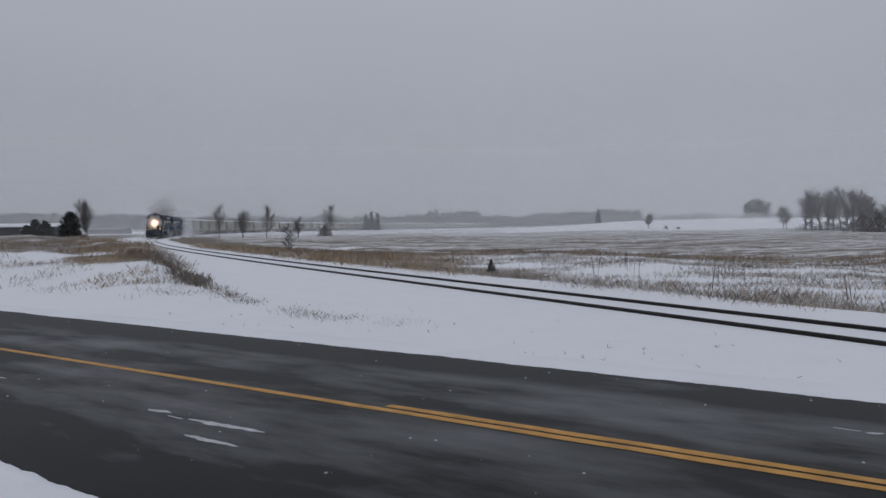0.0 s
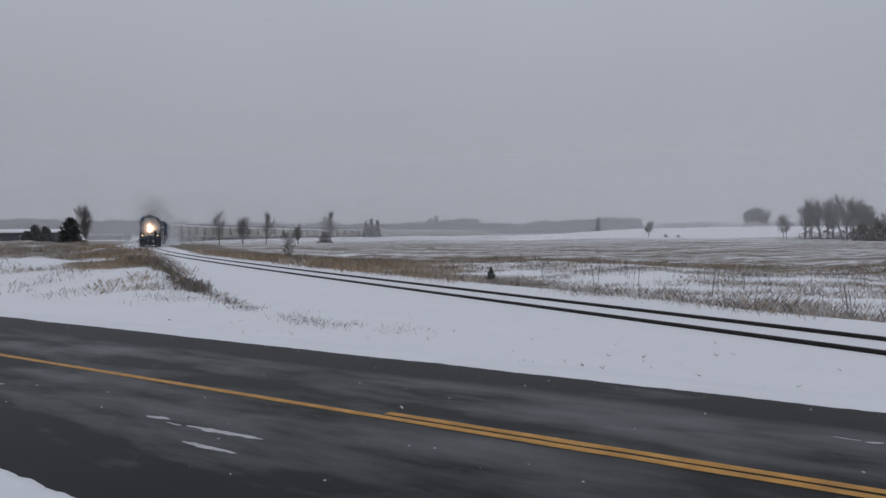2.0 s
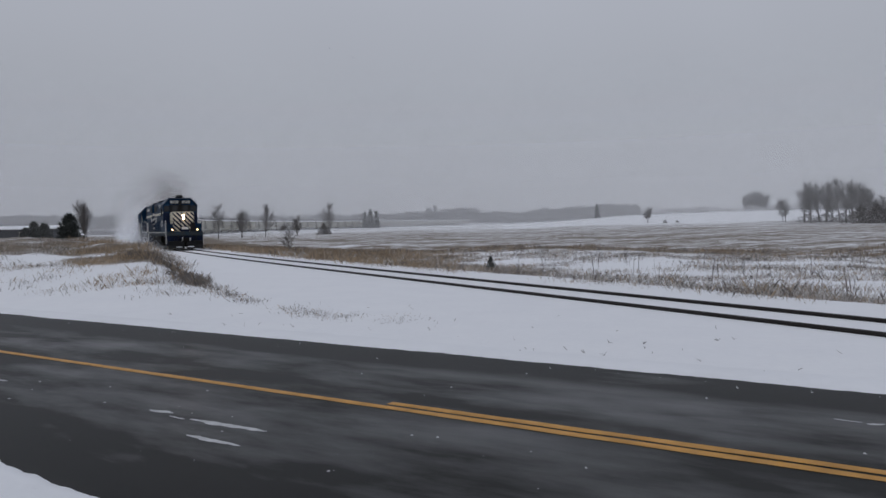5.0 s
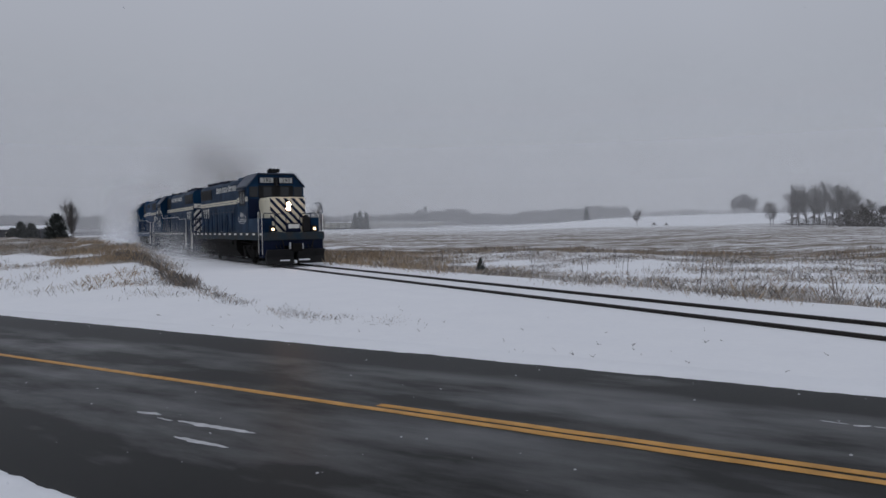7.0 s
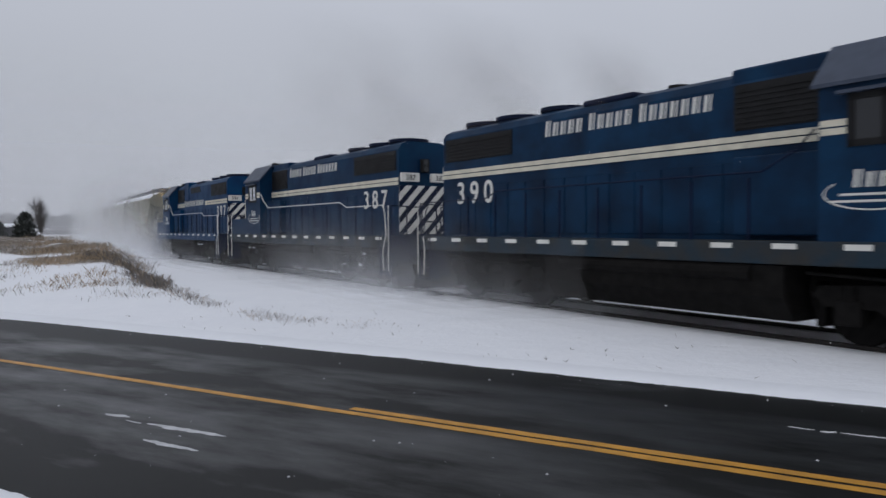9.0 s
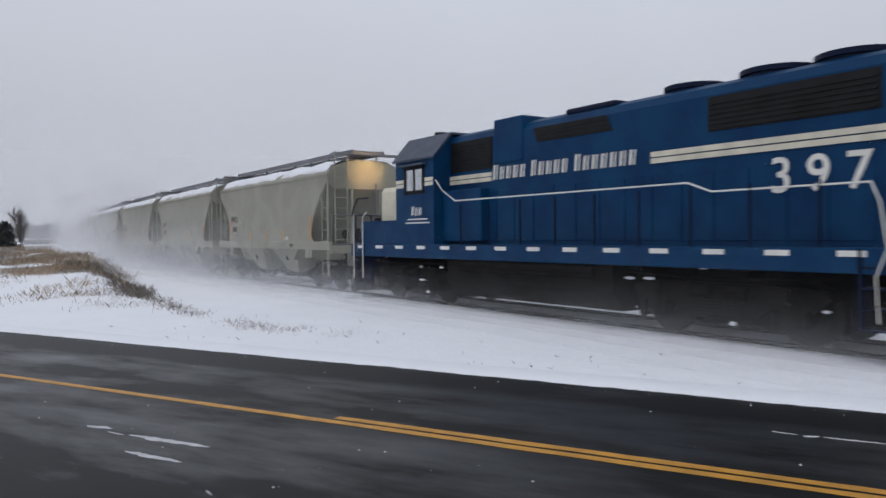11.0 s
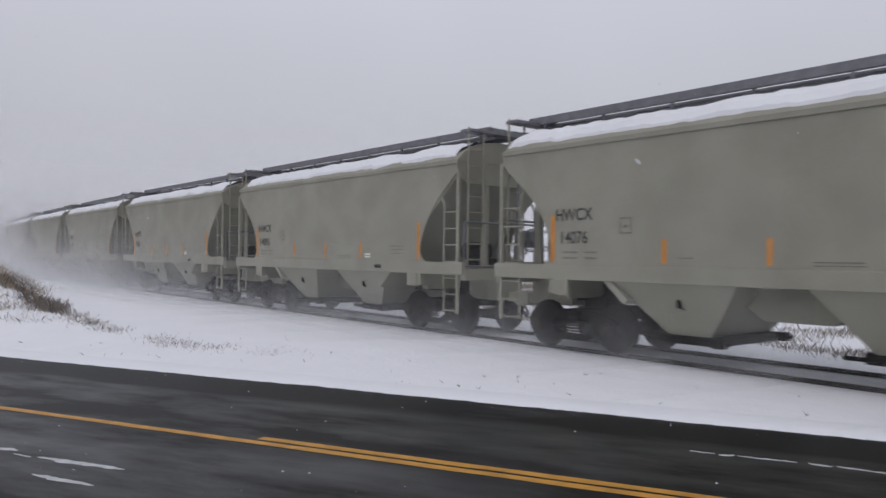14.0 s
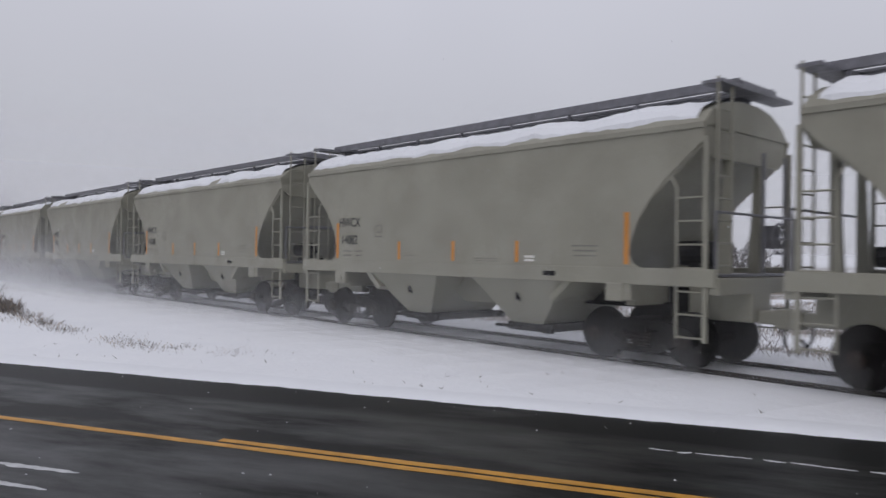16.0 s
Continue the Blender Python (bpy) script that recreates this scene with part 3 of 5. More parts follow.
        for e in (-1, 1):
            bm = B()
            box(bm, *sorted((e * 3.98, e * 4.34)), *sorted((sy * 1.45, sy * 1.575)), 1.10, 1.42, .02)
            disc(bm, (e * 4.16, sy * 1.58, 1.25), .05, .02, 1, 10)
            part("jacking_pad", bm, OLIVE, car)
    bm = B()
    box(bm, -5.0, 5.0, -.20, .20, .92, 1.40)
    part("centre_sill", bm, IRON, car)
    for e in (-1, 1):
        bm = B()
        for sy in (-1, 1):
            box(bm, *sorted((e * 4.12, e * 4.48)), *sorted((sy * 1.22, sy * 1.54)), 1.12, 1.405, .02)
        box(bm, *sorted((e * 4.2, e * 4.4)), -1.25, 1.25, 1.02, 1.38)
        part("body_bolster", bm, OLIVE, car)
        freight_truck(car, e * 4.30)
    # running board, supports and hatches on the roof
    for y in (-.57, -.30, .12, .39):
        bm = B()
        box(bm, -5.92, 5.92, y, y + .18, 4.80, 4.84)
        part("running_board", bm, GALV, car, "grey grated running board")
    for y in (-.64, .58):
        bm = B()
        box(bm, -5.92, 5.92, y, y + .06, 4.70, 4.86)
        part("board_edge", bm, GALV, car)
    for e in (-1, 1):
        bm = B()
        box(bm, *sorted((e * 5.62, e * 5.98)), -1.30, 1.30, 4.68, 4.74)
        box(bm, *sorted((e * 5.62, e * 5.98)), -.62, .62, 4.73, 4.81)
        part("end_step", bm, GALV, car)
    for k in range(8):
        bm = B()
        x = -5.5 + k * 11 / 7
        box(bm, x - .03, x + .03, -.60, -.54, 4.44, 4.84)
        box(bm, x - .03, x + .03, .54, .60, 4.44, 4.84)
        part("board_bracket", bm, GALV, car)
    bm = B()
    for k in range(5):
        box(bm, -4.9 + k * 2.0, -3.2 + k * 2.0, -.30, .30, 4.51, 4.66, .03)
    part("roof_hatch", bm, GALV, car)
    # reflectors and stencils on both sides
    for sy in (-1, 1):
        for x in (-4.38, 4.38):
            bm = B()
            prism(bm, [(x - .05, 1.74), (x + .05, 1.74), (x + .05, 2.64), (x - .05, 2.64)], 1, *sorted((sy * 1.53, sy * 1.537)))
            part("reflector", bm, ORANGE, car, "upright amber reflector strip")
        for x in (-1.85, 0, 1.85):
            bm = B()
            prism(bm, [(x - .045, 1.74), (x + .045, 1.74), (x + .045, 2.16), (x - .045, 2.16)], 1, *sorted((sy * 1.53, sy * 1.537)))
            part("reflector", bm, ORANGE, car, "upright amber reflector strip")
        side = Matrix(((-sy, 0, 0, 0), (0, 0, sy, 0), (0, 1, 0, 0), (0, 0, 0, 1)))
        for k, (word, z) in enumerate((("HWCX", 2.54), (marks, 2.10))):
            letters("stencil", word, .33, INK, car, Matrix.Translation((sy * 3.86, sy * 1.534, z)) @ side @ Matrix.Diagonal((.86, 1, 1, 1)))
        bm = B()
        for x, z, w, h in ((-3.95, 1.93, .36, .035), (-3.95, 1.82, .36, .035), (-3.45, 1.93, .3, .03), (-3.45, 1.82, .28, .03), (-2.65, 2.55, .25, .03),
                           (-2.65, 2.28, .25, .03), (-2.77, 2.42, .025, .28), (-2.53, 2.42, .025, .28), (-2.65, 2.40, .08, .05), (-1.45, 1.84, .30, .02), (1.0, 1.80, .7, .02), (1.0, 1.75, .7, .015),
                           (3.5, 2.06, .60, .025), (3.5, 1.97, .5, .025), (3.5, 1.88, .55, .02)):
            box(bm, *sorted((-sy * (x - w / 2), -sy * (x + w / 2))), *sorted((sy * 1.53, sy * 1.535)), z - h / 2, z + h / 2)
        part("small_stencil", bm, FAINT, car)
        bm = B()
        for z in (1.76, 1.83):
            box(bm, *sorted((-sy * 2.05, -sy * 2.30)), *sorted((sy * 1.53, sy * 1.536)), z, z + .045)
        part("white_placard", bm, WHITE, car)
    return tagged(car, "beige two-bay covered hopper car with snow on its roof", "freight car", "hopper cars of the train")


def road_truck(loco, cx):
    """A two-axle locomotive bogie."""
    bm = B()
    for sy in (-1, 1):
        y0, y1 = sorted((sy * 1.02, sy * 1.20))
        prism(bm, [(cx - 1.95, .78), (cx - 1.85, .92), (cx - .8, .98), (cx + .8, .98), (cx + 1.85, .92), (cx + 1.95, .78),
                   (cx + 1.75, .60), (cx + .95, .60), (cx + .6, .36), (cx - .6, .36), (cx - .95, .60), (cx - 1.75, .60)], 1, y0, y1)
        for dx in (-1.37, 1.37):
            box(bm, cx + dx - .2, cx + dx + .2, *sorted((sy * 1.05, sy * 1.26)), .33, .72, .03)
            cyl(bm, (cx + dx, sy * 1.15, .7), (cx + dx, sy * 1.15, .95), .13, 8)
        for k in range(5):
            box(bm, cx - .45, cx + .45, *sorted((sy * 1.12, sy * 1.24)), .40 + k * .06, .44 + k * .06)
        for dx in (-1.95, -.75, .75, 1.95):
            box(bm, cx + dx - .07, cx + dx + .07, *sorted((sy * .72, sy * .95)), .25, .75)
        cyl(bm, (cx - .55, sy * 1.25, .82), (cx - .15, sy * 1.25, .82), .11, 10)
        cyl(bm, (cx + .15, sy * 1.25, .82), (cx + .55, sy * 1.25, .82), .11, 10)
    box(bm, cx - .5, cx + .5, -1.1, 1.1, .55, 1.2)
    part("bogie_frame", bm, IRON, loco)
    for dx in (-1.37, 1.37):
        wheelset(loco, cx + dx, .508)


def stripes_on(bm, x, y0, y1, z0, z1, lean, width, gap, side):
    """Slanted bars over an end face, clipped to it."""
    out = []
    span = (z1 - z0) * lean
    y = y0 - abs(span) - 1
    while y < y1 + abs(span) + 1:
        poly = [(y, z0), (y + width, z0), (y + width + span, z1), (y + span, z1)]
        for lim, sgn in ((y0, 1), (y1, -1)):
            new_poly = []
            for (a, b), (c, d) in zip(poly, poly[1:] + poly[:1]):
                ia, ic = sgn * (a - lim) >= 0, sgn * (c - lim) >= 0
                if ia:
                    new_poly.append((a, b))
                if ia != ic:
                    k = (lim - a) / (c - a)
                    new_poly.append((lim, b + k * (d - b)))
            poly = new_poly
            if len(poly) < 3:
                break
        if len(poly) >= 3:
            out.append(poly)
        y += width + gap
    for poly in out:
        prism(bm, poly, 0, *sorted((x, x + side * .006)))


def word_bars(bm, count, x, z, h, y, sy):
    """A word that is not spelled out, as pairs of slanting bars; returns where the next word starts."""
    st = -sy
    for k in range(count):
        a = x + k * h * .72 * st
        hh = h if k == 0 else h * .84
        for u, w in ((0, .20), (.34, .11)):
            prism(bm, [(a + st * (u + o) * h, z + v * hh) for o, v in ((0, 0), (w, 0), (w + .10, 1), (.10, 1))], 1, *sorted((y, y + sy * .004)))
    return x + (count * h * .72 + h * .40) * st


HOOD_END = -7.90


def locomotive(number, lit, high_name, rear_lit=False):
    loco = new("locomotive")
    paint = DEEP if lit else MIDBLUE if high_name else BLUE
    # frame, walkways, pilots and steps
    bm = B()
    box(bm, -8.30, 8.30, -1.50, 1.50, 1.24, 1.62, .02)
    part("side_sill", bm, GRIME if high_name else paint, loco)
    for sy in (-1, 1):
        for k in range(14):
            bm = B()
            x = -7.6 + k * 1.17
            box(bm, x - .21, x + .21, *sorted((sy * 1.50, sy * 1.507)), 1.49, 1.58)
            part("reflective_mark", bm, WHITE, loco, "white reflective mark")
    for e in (-1, 1):
        bm = B()
        box(bm, *sorted((e * 8.28, e * 8.40)), -1.50, 1.50, .95, 1.62, .02)
        box(bm, *sorted((e * 8.28, e * 8.40)), -1.50, -.45, .45, .97, .02)
        box(bm, *sorted((e * 8.28, e * 8.40)), .45, 1.50, .45, .97, .02)
        part("pilot", bm, NAVY, loco)
        bm = B()
        for sy in (-1, 1):
            a, c = sorted((sy * .1, sy * 1.45))
            prism(bm, [(e * 8.40, .12), (e * 8.75, .10), (e * 8.62, .45), (e * 8.80, .78), (e * 8.70, .80), (e * 8.50, .48), (e * 8.40, .62)], 1, a, c)
        part("snow_plough", bm, BLACK if e > 0 else IRON, loco, "black steel pilot plough")
        bm = B()
        box(bm, *sorted((e * 8.4, e * 8.85)), -.16, .16, .75, 1.0, .02)
        box(bm, *sorted((e * 8.72, e * 9.0)), -.24, .24, .68, 1.08, .05)
        part("coupler", bm, IRON, loco)
        for y in (-.9, -.7, .7, .9):
            bm = B()
            tube(bm, [(e * 8.42, y, 1.0), (e * 8.56, y, .85), (e * 8.58, y * .97, .55)], .025)
            part("air_hose", bm, BLACK, loco)
        for sy in (-1, 1):
            for k in range(4):
                bm = B()
                box(bm, *sorted((e * 7.75, e * 8.27)), *sorted((sy * 1.18, sy * 1.52)), .42 + k * .30, .45 + k * .30)
                part("step", bm, NAVY, loco)
            for xa, xb in ((7.70, 7.74), (8.28, 8.33)):
                bm = B()
                box(bm, *sorted((e * xa, e * xb)), *sorted((sy * 1.15, sy * 1.53)), .40, 1.62)
                part("step_side", bm, NAVY, loco)
            bm = B()
            if e > 0:
                tube(bm, [(7.72, sy * 1.54, .55), (7.72, sy * 1.54, 2.45), (7.55, sy * 1.48, 2.62)], .016)
            else:
                tube(bm, [(-8.0, sy * 1.54, .55), (-7.96, sy * 1.54, 1.2), (-8.10, sy * 1.50, 1.62)], .013)
            tube(bm, [(e * 8.32, sy * 1.54, .55), (e * 8.32, sy * 1.54, 2.55)], .015)
            part("grab_rail", bm, WHITE, loco, "white step handrail")
        bm = B()
        pts = [(e * 8.34, -1.45, 2.55), (e * 8.34, -.35, 2.5), (e * 8.34, -.35, 2.05), (e * 8.34, .35, 2.05), (e * 8.34, .35, 2.5), (e * 8.34, 1.45, 2.55)]
        tube(bm, pts, .02)
        part("end_railing", bm, NAVY, loco)
        for y in (-1.45, -.9, -.35, .35, .9, 1.45):
            bm = B()
            cyl(bm, (e * 8.34, y, 1.6), (e * 8.34, y, 2.52), .024, 6)
            part("railing_post", bm, NAVY, loco)
    for sy in (-1, 1):
        bm = B()
        tube(bm, [(-8.10, sy * 1.50, 1.62), (-7.98, sy * 1.48, 2.30), (-7.85, sy * 1.46, 2.57), (-5.2, sy * 1.46, 2.57), (-4.7, sy * 1.46, 2.75), (2.5, sy * 1.46, 2.75), (3.1, sy * 1.46, 3.06), (3.4, sy * 1.46, 3.35)], .016)
        part("walkway_handrail", bm, NAVY if lit else WHITE, loco, "dark blue walkway handrail" if lit else "white walkway handrail")
        for k in range(9):
            bm = B()
            cyl(bm, (-7.1 + k * 1.17, sy * 1.46, 1.6), (-7.1 + k * 1.17, sy * 1.46, 2.66), .024, 6)
            part("stanchion", bm, NAVY, loco)
    # long hood with rounded shoulders, doors, grilles and fans
    bm = B()
    arch = [(-.93, 1.62), (-.93, 4.34), (-.84, 4.50), (-.62, 4.60), (.62, 4.60), (.84, 4.50), (.93, 4.34), (.93, 1.62)]
    prism(bm, arch, 0, HOOD_END, 3.47)
    part("long_hood", bm, paint, loco)
    for sy in (-1, 1):
        for k in range(14):
            bm = B()
            x = -7.35 + k * .70
            box(bm, x - .315, x + .315, *sorted((sy * .93, sy * .95)), 1.72, 2.98, .008)
            part("hood_door", bm, paint, loco)
        for x0, x1, z0, z1 in ((-7.75, -4.75, 3.68, 4.30), (1.60, 3.40, 3.54, 4.34)):
            bm = B()
            box(bm, x0, x1, *sorted((sy * .90, sy * .945)), z0, z1)
            for k in range(int((z1 - z0) / .09)):
                box(bm, x0 + .04, x1 - .04, *sorted((sy * .94, sy * .965)), z0 + .03 + k * .09, z0 + .07 + k * .09)
            part("radiator_grille", bm, BLACK, loco, "black louvred grille")
        bm = B()
        box(bm, 1.75, 3.46, *sorted((sy * .90, sy * 1.20)), 1.7, 3.05, .03)
        part("equipment_panel", bm, paint, loco)
        if not high_name:
            bm = B()
            prism(bm, [(-2.45, 4.00), (-2.25, 4.34), (.02, 4.34), (-.12, 4.00)], 1, *sorted((sy * .90, sy * .945)))
            for k in range(3):
                box(bm, -2.35, -.10, *sorted((sy * .94, sy * .955)), 4.06 + k * .09, 4.09 + k * .09)
            part("dynamic_brake_grille", bm, BLACK, loco, "black slanting grille")
    for x, r in ((-6.95, .62), (-5.55, .62), (-3.8, .58)):
        bm = B()
        cyl(bm, (x, 0, 4.52), (x, 0, 4.70), r, 24)
        cyl(bm, (x, 0, 4.66), (x, 0, 4.75), r + .05, 24)
        part("roof_fan", bm, NAVY, loco, "round roof fan housing")
    bm = B()
    box(bm, -2.4, -.9, -.80, .80, 4.52, 4.66, .05)
    part("brake_fan_housing", bm, NAVY, loco)
    bm = B()
    cyl(bm, (-.4, 0, 4.5), (-.4, 0, 4.76), .22, 12)
    part("exhaust_pipe", bm, BLACK, loco)
    bm = B()
    if high_name:
        box(bm, 1.5, 3.3, -.90, .90, 4.32, 4.64, .05)
    else:
        box(bm, .40, 1.50, -.97, .97, 3.62, 4.72, .04)
    part("blower_housing", bm, paint, loco)
    # cab
    bm = B()
    prof = [(-1.48, 1.62), (-1.48, 3.96), (-.92, 4.58), (.92, 4.58), (1.48, 3.96), (1.48, 1.62)]
    prism(bm, prof, 0, 3.47, 5.45)
    part("cab", bm, paint, loco)
    bm = B()
    roof = [(-1.54, 3.94), (-.93, 4.60), (.93, 4.60), (1.54, 3.94), (1.54, 4.00), (.96, 4.66), (-.96, 4.66), (-1.54, 4.00)]
    prism(bm, roof, 0, 3.37, 5.55)
    part("cab_roof", bm, GREYROOF, loco, "grey peaked cab roof")
    for sy in (-1, 1):
        bm = B()
        for x0, x1, z0, z1 in ((3.92, 4.02, 3.02, 3.80), (4.40, 4.47, 3.02, 3.80), (4.85, 4.97, 3.02, 3.80), (3.92, 4.97, 3.02, 3.12), (3.92, 4.97, 3.70, 3.80)):
            box(bm, x0, x1, *sorted((sy * 1.47, sy * 1.505)), z0, z1)
        surround = part("window_frame", bm, BLACK, loco, "black window surround")
        for x0, x1 in ((4.02, 4.40), (4.47, 4.85)):
            bm = B()
            box(bm, x0, x1, *sorted((sy * 1.47, sy * 1.488)), 3.12, 3.70)
            part("pane", bm, WINDOW if not lit else GLASS, surround)
        bm = B()
        box(bm, 3.80, 5.10, *sorted((sy * 1.48, sy * 1.62)), 3.80, 3.85)
        part("window_awning", bm, GREYROOF, loco)
        for z in (3.22, 3.345):
            for a, c in ((3.49, 3.90), (4.99, 5.44)):
                bm = B()
                box(bm, a, c, *sorted((sy * 1.48, sy * 1.486)), z, z + .10)
                part("cab_stripe", bm, STRIPE, loco)
            bm = B()
            a, c = (HOOD_END + .01, 3.45) if high_name else (HOOD_END + .01, -3.45)
            box(bm, a, c, *sorted((sy * .93, sy * .958)), z, z + .10)
            part("stripe", bm, STRIPE, loco, "long cream-white stripe")
            if not high_name:
                bm = B()
                box(bm, 1.62, 3.45, *sorted((sy * .93, sy * .958)), z, z + .10)
                part("stripe", bm, STRIPE, loco)
        # emblem under the window, drawn as plain bars
        bm = B()
        word_bars(bm, 3, 4.3 + sy * .3, 2.42, .26, sy * 1.48, sy)
        for z, w in ((2.30, .5), (2.20, .62)):
            box(bm, 4.3 - w, 4.3 + w, *sorted((sy * 1.48, sy * 1.485)), z, z + .035)
        if high_name:
            for k in range(28):
                q, w = k * math.pi / 14, (k + 1) * math.pi / 14
                if math.sin(q) < .75:
                    cyl(bm, (4.3 + .74 * math.cos(q), sy * 1.482, 2.33 + .24 * math.sin(q)), (4.3 + .74 * math.cos(w), sy * 1.482, 2.33 + .24 * math.sin(w)), .012, 5)
        part("emblem", bm, WHITE, loco)
        x, z, y = (-1.1 + sy * 2.4, 3.97, .93) if high_name else (-.85 + sy * 2.4, 3.24, .95)
        for w in (5, 5, 7):
            bm = B()
            x = word_bars(bm, w, x, z, .36, sy * y, sy)
            part("name_lettering", bm, WHITE, loco, "white painted word")
        side = Matrix(((-sy, 0, 0, 0), (0, 0, sy, 0), (0, 1, 0, 0), (0, 0, 0, 1)))
        letters("number", number, .83, WHITE, loco, Matrix.Translation((-6.35 if high_name else -6.8, sy * .956, 2.52)) @ side, .008, 1.52)
    # cab front, windscreens and number boards
    for y in (-1.17, -.45, .45, 1.17):
        bm = B()
        box(bm, 5.445, 5.472, y - .22, y + .22, 3.42, 3.96, .01)
        part("windscreen", bm, GLASS, loco)
    for y in (-1.19, 1.19):
        bm = B()
        box(bm, 5.445, 5.475, y - .25, y + .25, 2.32, 3.34, .01)
        part("front_door", bm, NAVY, loco, "dark blue cab door")
        # low equipment boxes beside the nose
        bm = B()
        box(bm, 5.45, 7.66, *sorted((math.copysign(.92, y), math.copysign(1.47, y))), 1.62, 2.32, .02)
        part("equipment_box", bm, paint, loco)
    bm = B()
    box(bm, 5.44, 5.465, -.92, .92, 3.34, 4.02, .01)
    part("cab_front_panel", bm, BLACK, loco)
    front = Matrix(((0, 0, 1, 0), (1, 0, 0, 0), (0, 1, 0, 0), (0, 0, 0, 1)))
    back = Matrix(((0, 0, -1, 0), (-1, 0, 0, 0), (0, 1, 0, 0), (0, 0, 0, 1)))
    for y in (-.50, .50):
        bm = B()
        box(bm, 5.45, 5.55, y - .42, y + .42, 4.12, 4.44, .02)
        part("board_case", bm, NAVY, loco)
        bm = B()
        box(bm, 5.54, 5.57, y - .345, y + .345, 4.16, 4.41, .012)
        board = part("number_board", bm, BOARD, loco, "grey-white number board")
        letters("board_number", number, .27, INK, board, Matrix.Translation((5.571, y, 4.19)) @ front, .004, 1.15)
    bm = B()
    for k, y in enumerate((-.22, 0, .22)):
        cyl(bm, (4.9 - .1 * k, y, 4.82), (5.35 - .1 * k, y, 4.82), .05, 10, .11)
    box(bm, 4.8, 4.9, -.25, .25, 4.64, 4.80)
    part("horn", bm, BLACK, loco, "black three-chime horn")
    bm = B()
    box(bm, 5.44, 5.58, -.13, .13, 4.02, 4.42, .03)
    top_light = part("cab_headlight", bm, BLACK, loco)
    # the lit rear lamp gets a longer, slimmer tube, added to narrow its beam
    wide, reach = (.06, 6.06) if rear_lit else (.095, 5.72)
    for z in (4.12, 4.32):
        bm = B()
        cyl(bm, (5.57, 0, z), (5.61, 0, z), .05 if rear_lit else .085, 14)
        part("lens", bm, REAR_LAMP if rear_lit else GLASS, top_light)
        bm = B()
        for k in range(14):
            a, c = k * math.pi / 7, (k + 1) * math.pi / 7
            ring = [bm.verts.new((x, wide * math.cos(q), z + wide * math.sin(q))) for x, q in ((5.56, a), (reach, a), (reach, c), (5.56, c))]
            bm.faces.new(ring)
        part("lamp_hood", bm, BLACK, top_light)
    # short hood: cream, with a striped front
    bm = B()
    nose = [(-.91, 1.62), (-.91, 3.22), (-.82, 3.36), (.82, 3.36), (.91, 3.22), (.91, 1.62)]
    prism(bm, nose, 0, 5.45, 7.30)
    part("short_hood", bm, CREAM, loco, "cream low short hood")
    bm = B()
    stripes_on(bm, 7.30, -.90, .90, 1.64, 3.30, -.95, .19, .21, 1)
    part("warning_stripes", bm, NAVY, loco, "dark blue slanting stripes")
    bm = B()
    box(bm, 6.5, 6.9, -.922, .922, 2.45, 3.0, .01)
    part("sand_hatch", bm, CREAM, loco)
    bm = B()
    box(bm, 7.29, 7.38, -.15, .15, 2.62, 3.16, .04)
    light = part("headlight", bm, BLACK, loco)
    for z in (2.77, 3.01):
        bm = B()
        cyl(bm, (7.37, 0, z), (7.41, 0, z), .092, 18)
        part("lens", bm, LAMP if lit else GLASS, light)
    for sy in (-1, 1):
        bm = B()
        box(bm, 8.28, 8.46, sy * 1.05 - .15, sy * 1.05 + .15, 1.64, 1.94, .03)
        d = part("ditch_light", bm, BLACK, loco)
        bm = B()
        cyl(bm, (8.45, sy * 1.05, 1.77), (8.49, sy * 1.05, 1.77), .065, 14)
        part("lens", bm, DITCH if lit else GLASS, d)
    # platform fittings at the front
    bm = B()
    box(bm, 8.18, 8.42, .50, .86, 1.62, 2.36, .04)
    box(bm, 8.20, 8.36, .58, .78, 2.34, 2.46, .03)
    part("jumper_stand", bm, BLACK, loco, "black cable receptacle stand")
    bm = B()
    box(bm, 8.14, 8.42, -.32, .34, 1.62, 2.02, .03)
    box(bm, 8.42, 8.46, -.28, .30, 1.70, 1.78)
    part("drop_step", bm, NAVY, loco)
    bm = B()
    box(bm, 8.42, 8.445, -.27, .29, 1.80, 2.0, .01)
    part("notice_plate", bm, WHITE, loco, "white notice plate on the drop step")
    for y in (-.62, .98):
        bm = B()
        tube(bm, [(8.42, y, 1.55), (8.52, y, 1.30), (8.54, y * .9, .95), (8.50, y * .8, .72)], .035)
        part("jumper_hose", bm, BLACK, loco)
    bm = B()
    tube(bm, [(7.2, 1.45, 3.05), (7.9, 1.45, 3.05), (8.20, 1.45, 2.75), (8.30, 1.45, 2.50)], .022)
    part("side_handrail", bm, NAVY, loco)
    bm = B()
    tube(bm, [(7.2, -1.45, 2.35), (7.2, -1.45, 2.9), (7.5, -1.45, 2.55), (7.65, -1.50, 1.7)], .022)
    part("side_handrail", bm, NAVY, loco)
    if lit:
        for y, w, z0, z in ((-.55, .28, .10, .30), (-.10, .16, .10, .26), (.42, .30, .10, .32), (.90, .16, .10, .24), (-.21, .05, .78, 1.12), (.41, .05, .70, 1.05)):
            bm = B()
            box(bm, 8.42, 8.70 if z0 < .5 else 8.50, y - w, y + w, z0, z, .04)
            part("packed_snow", bm, SNOW, loco, "snow packed on the plough")
    # rear of the long hood: stripes, boards and lamp
    bm = B()
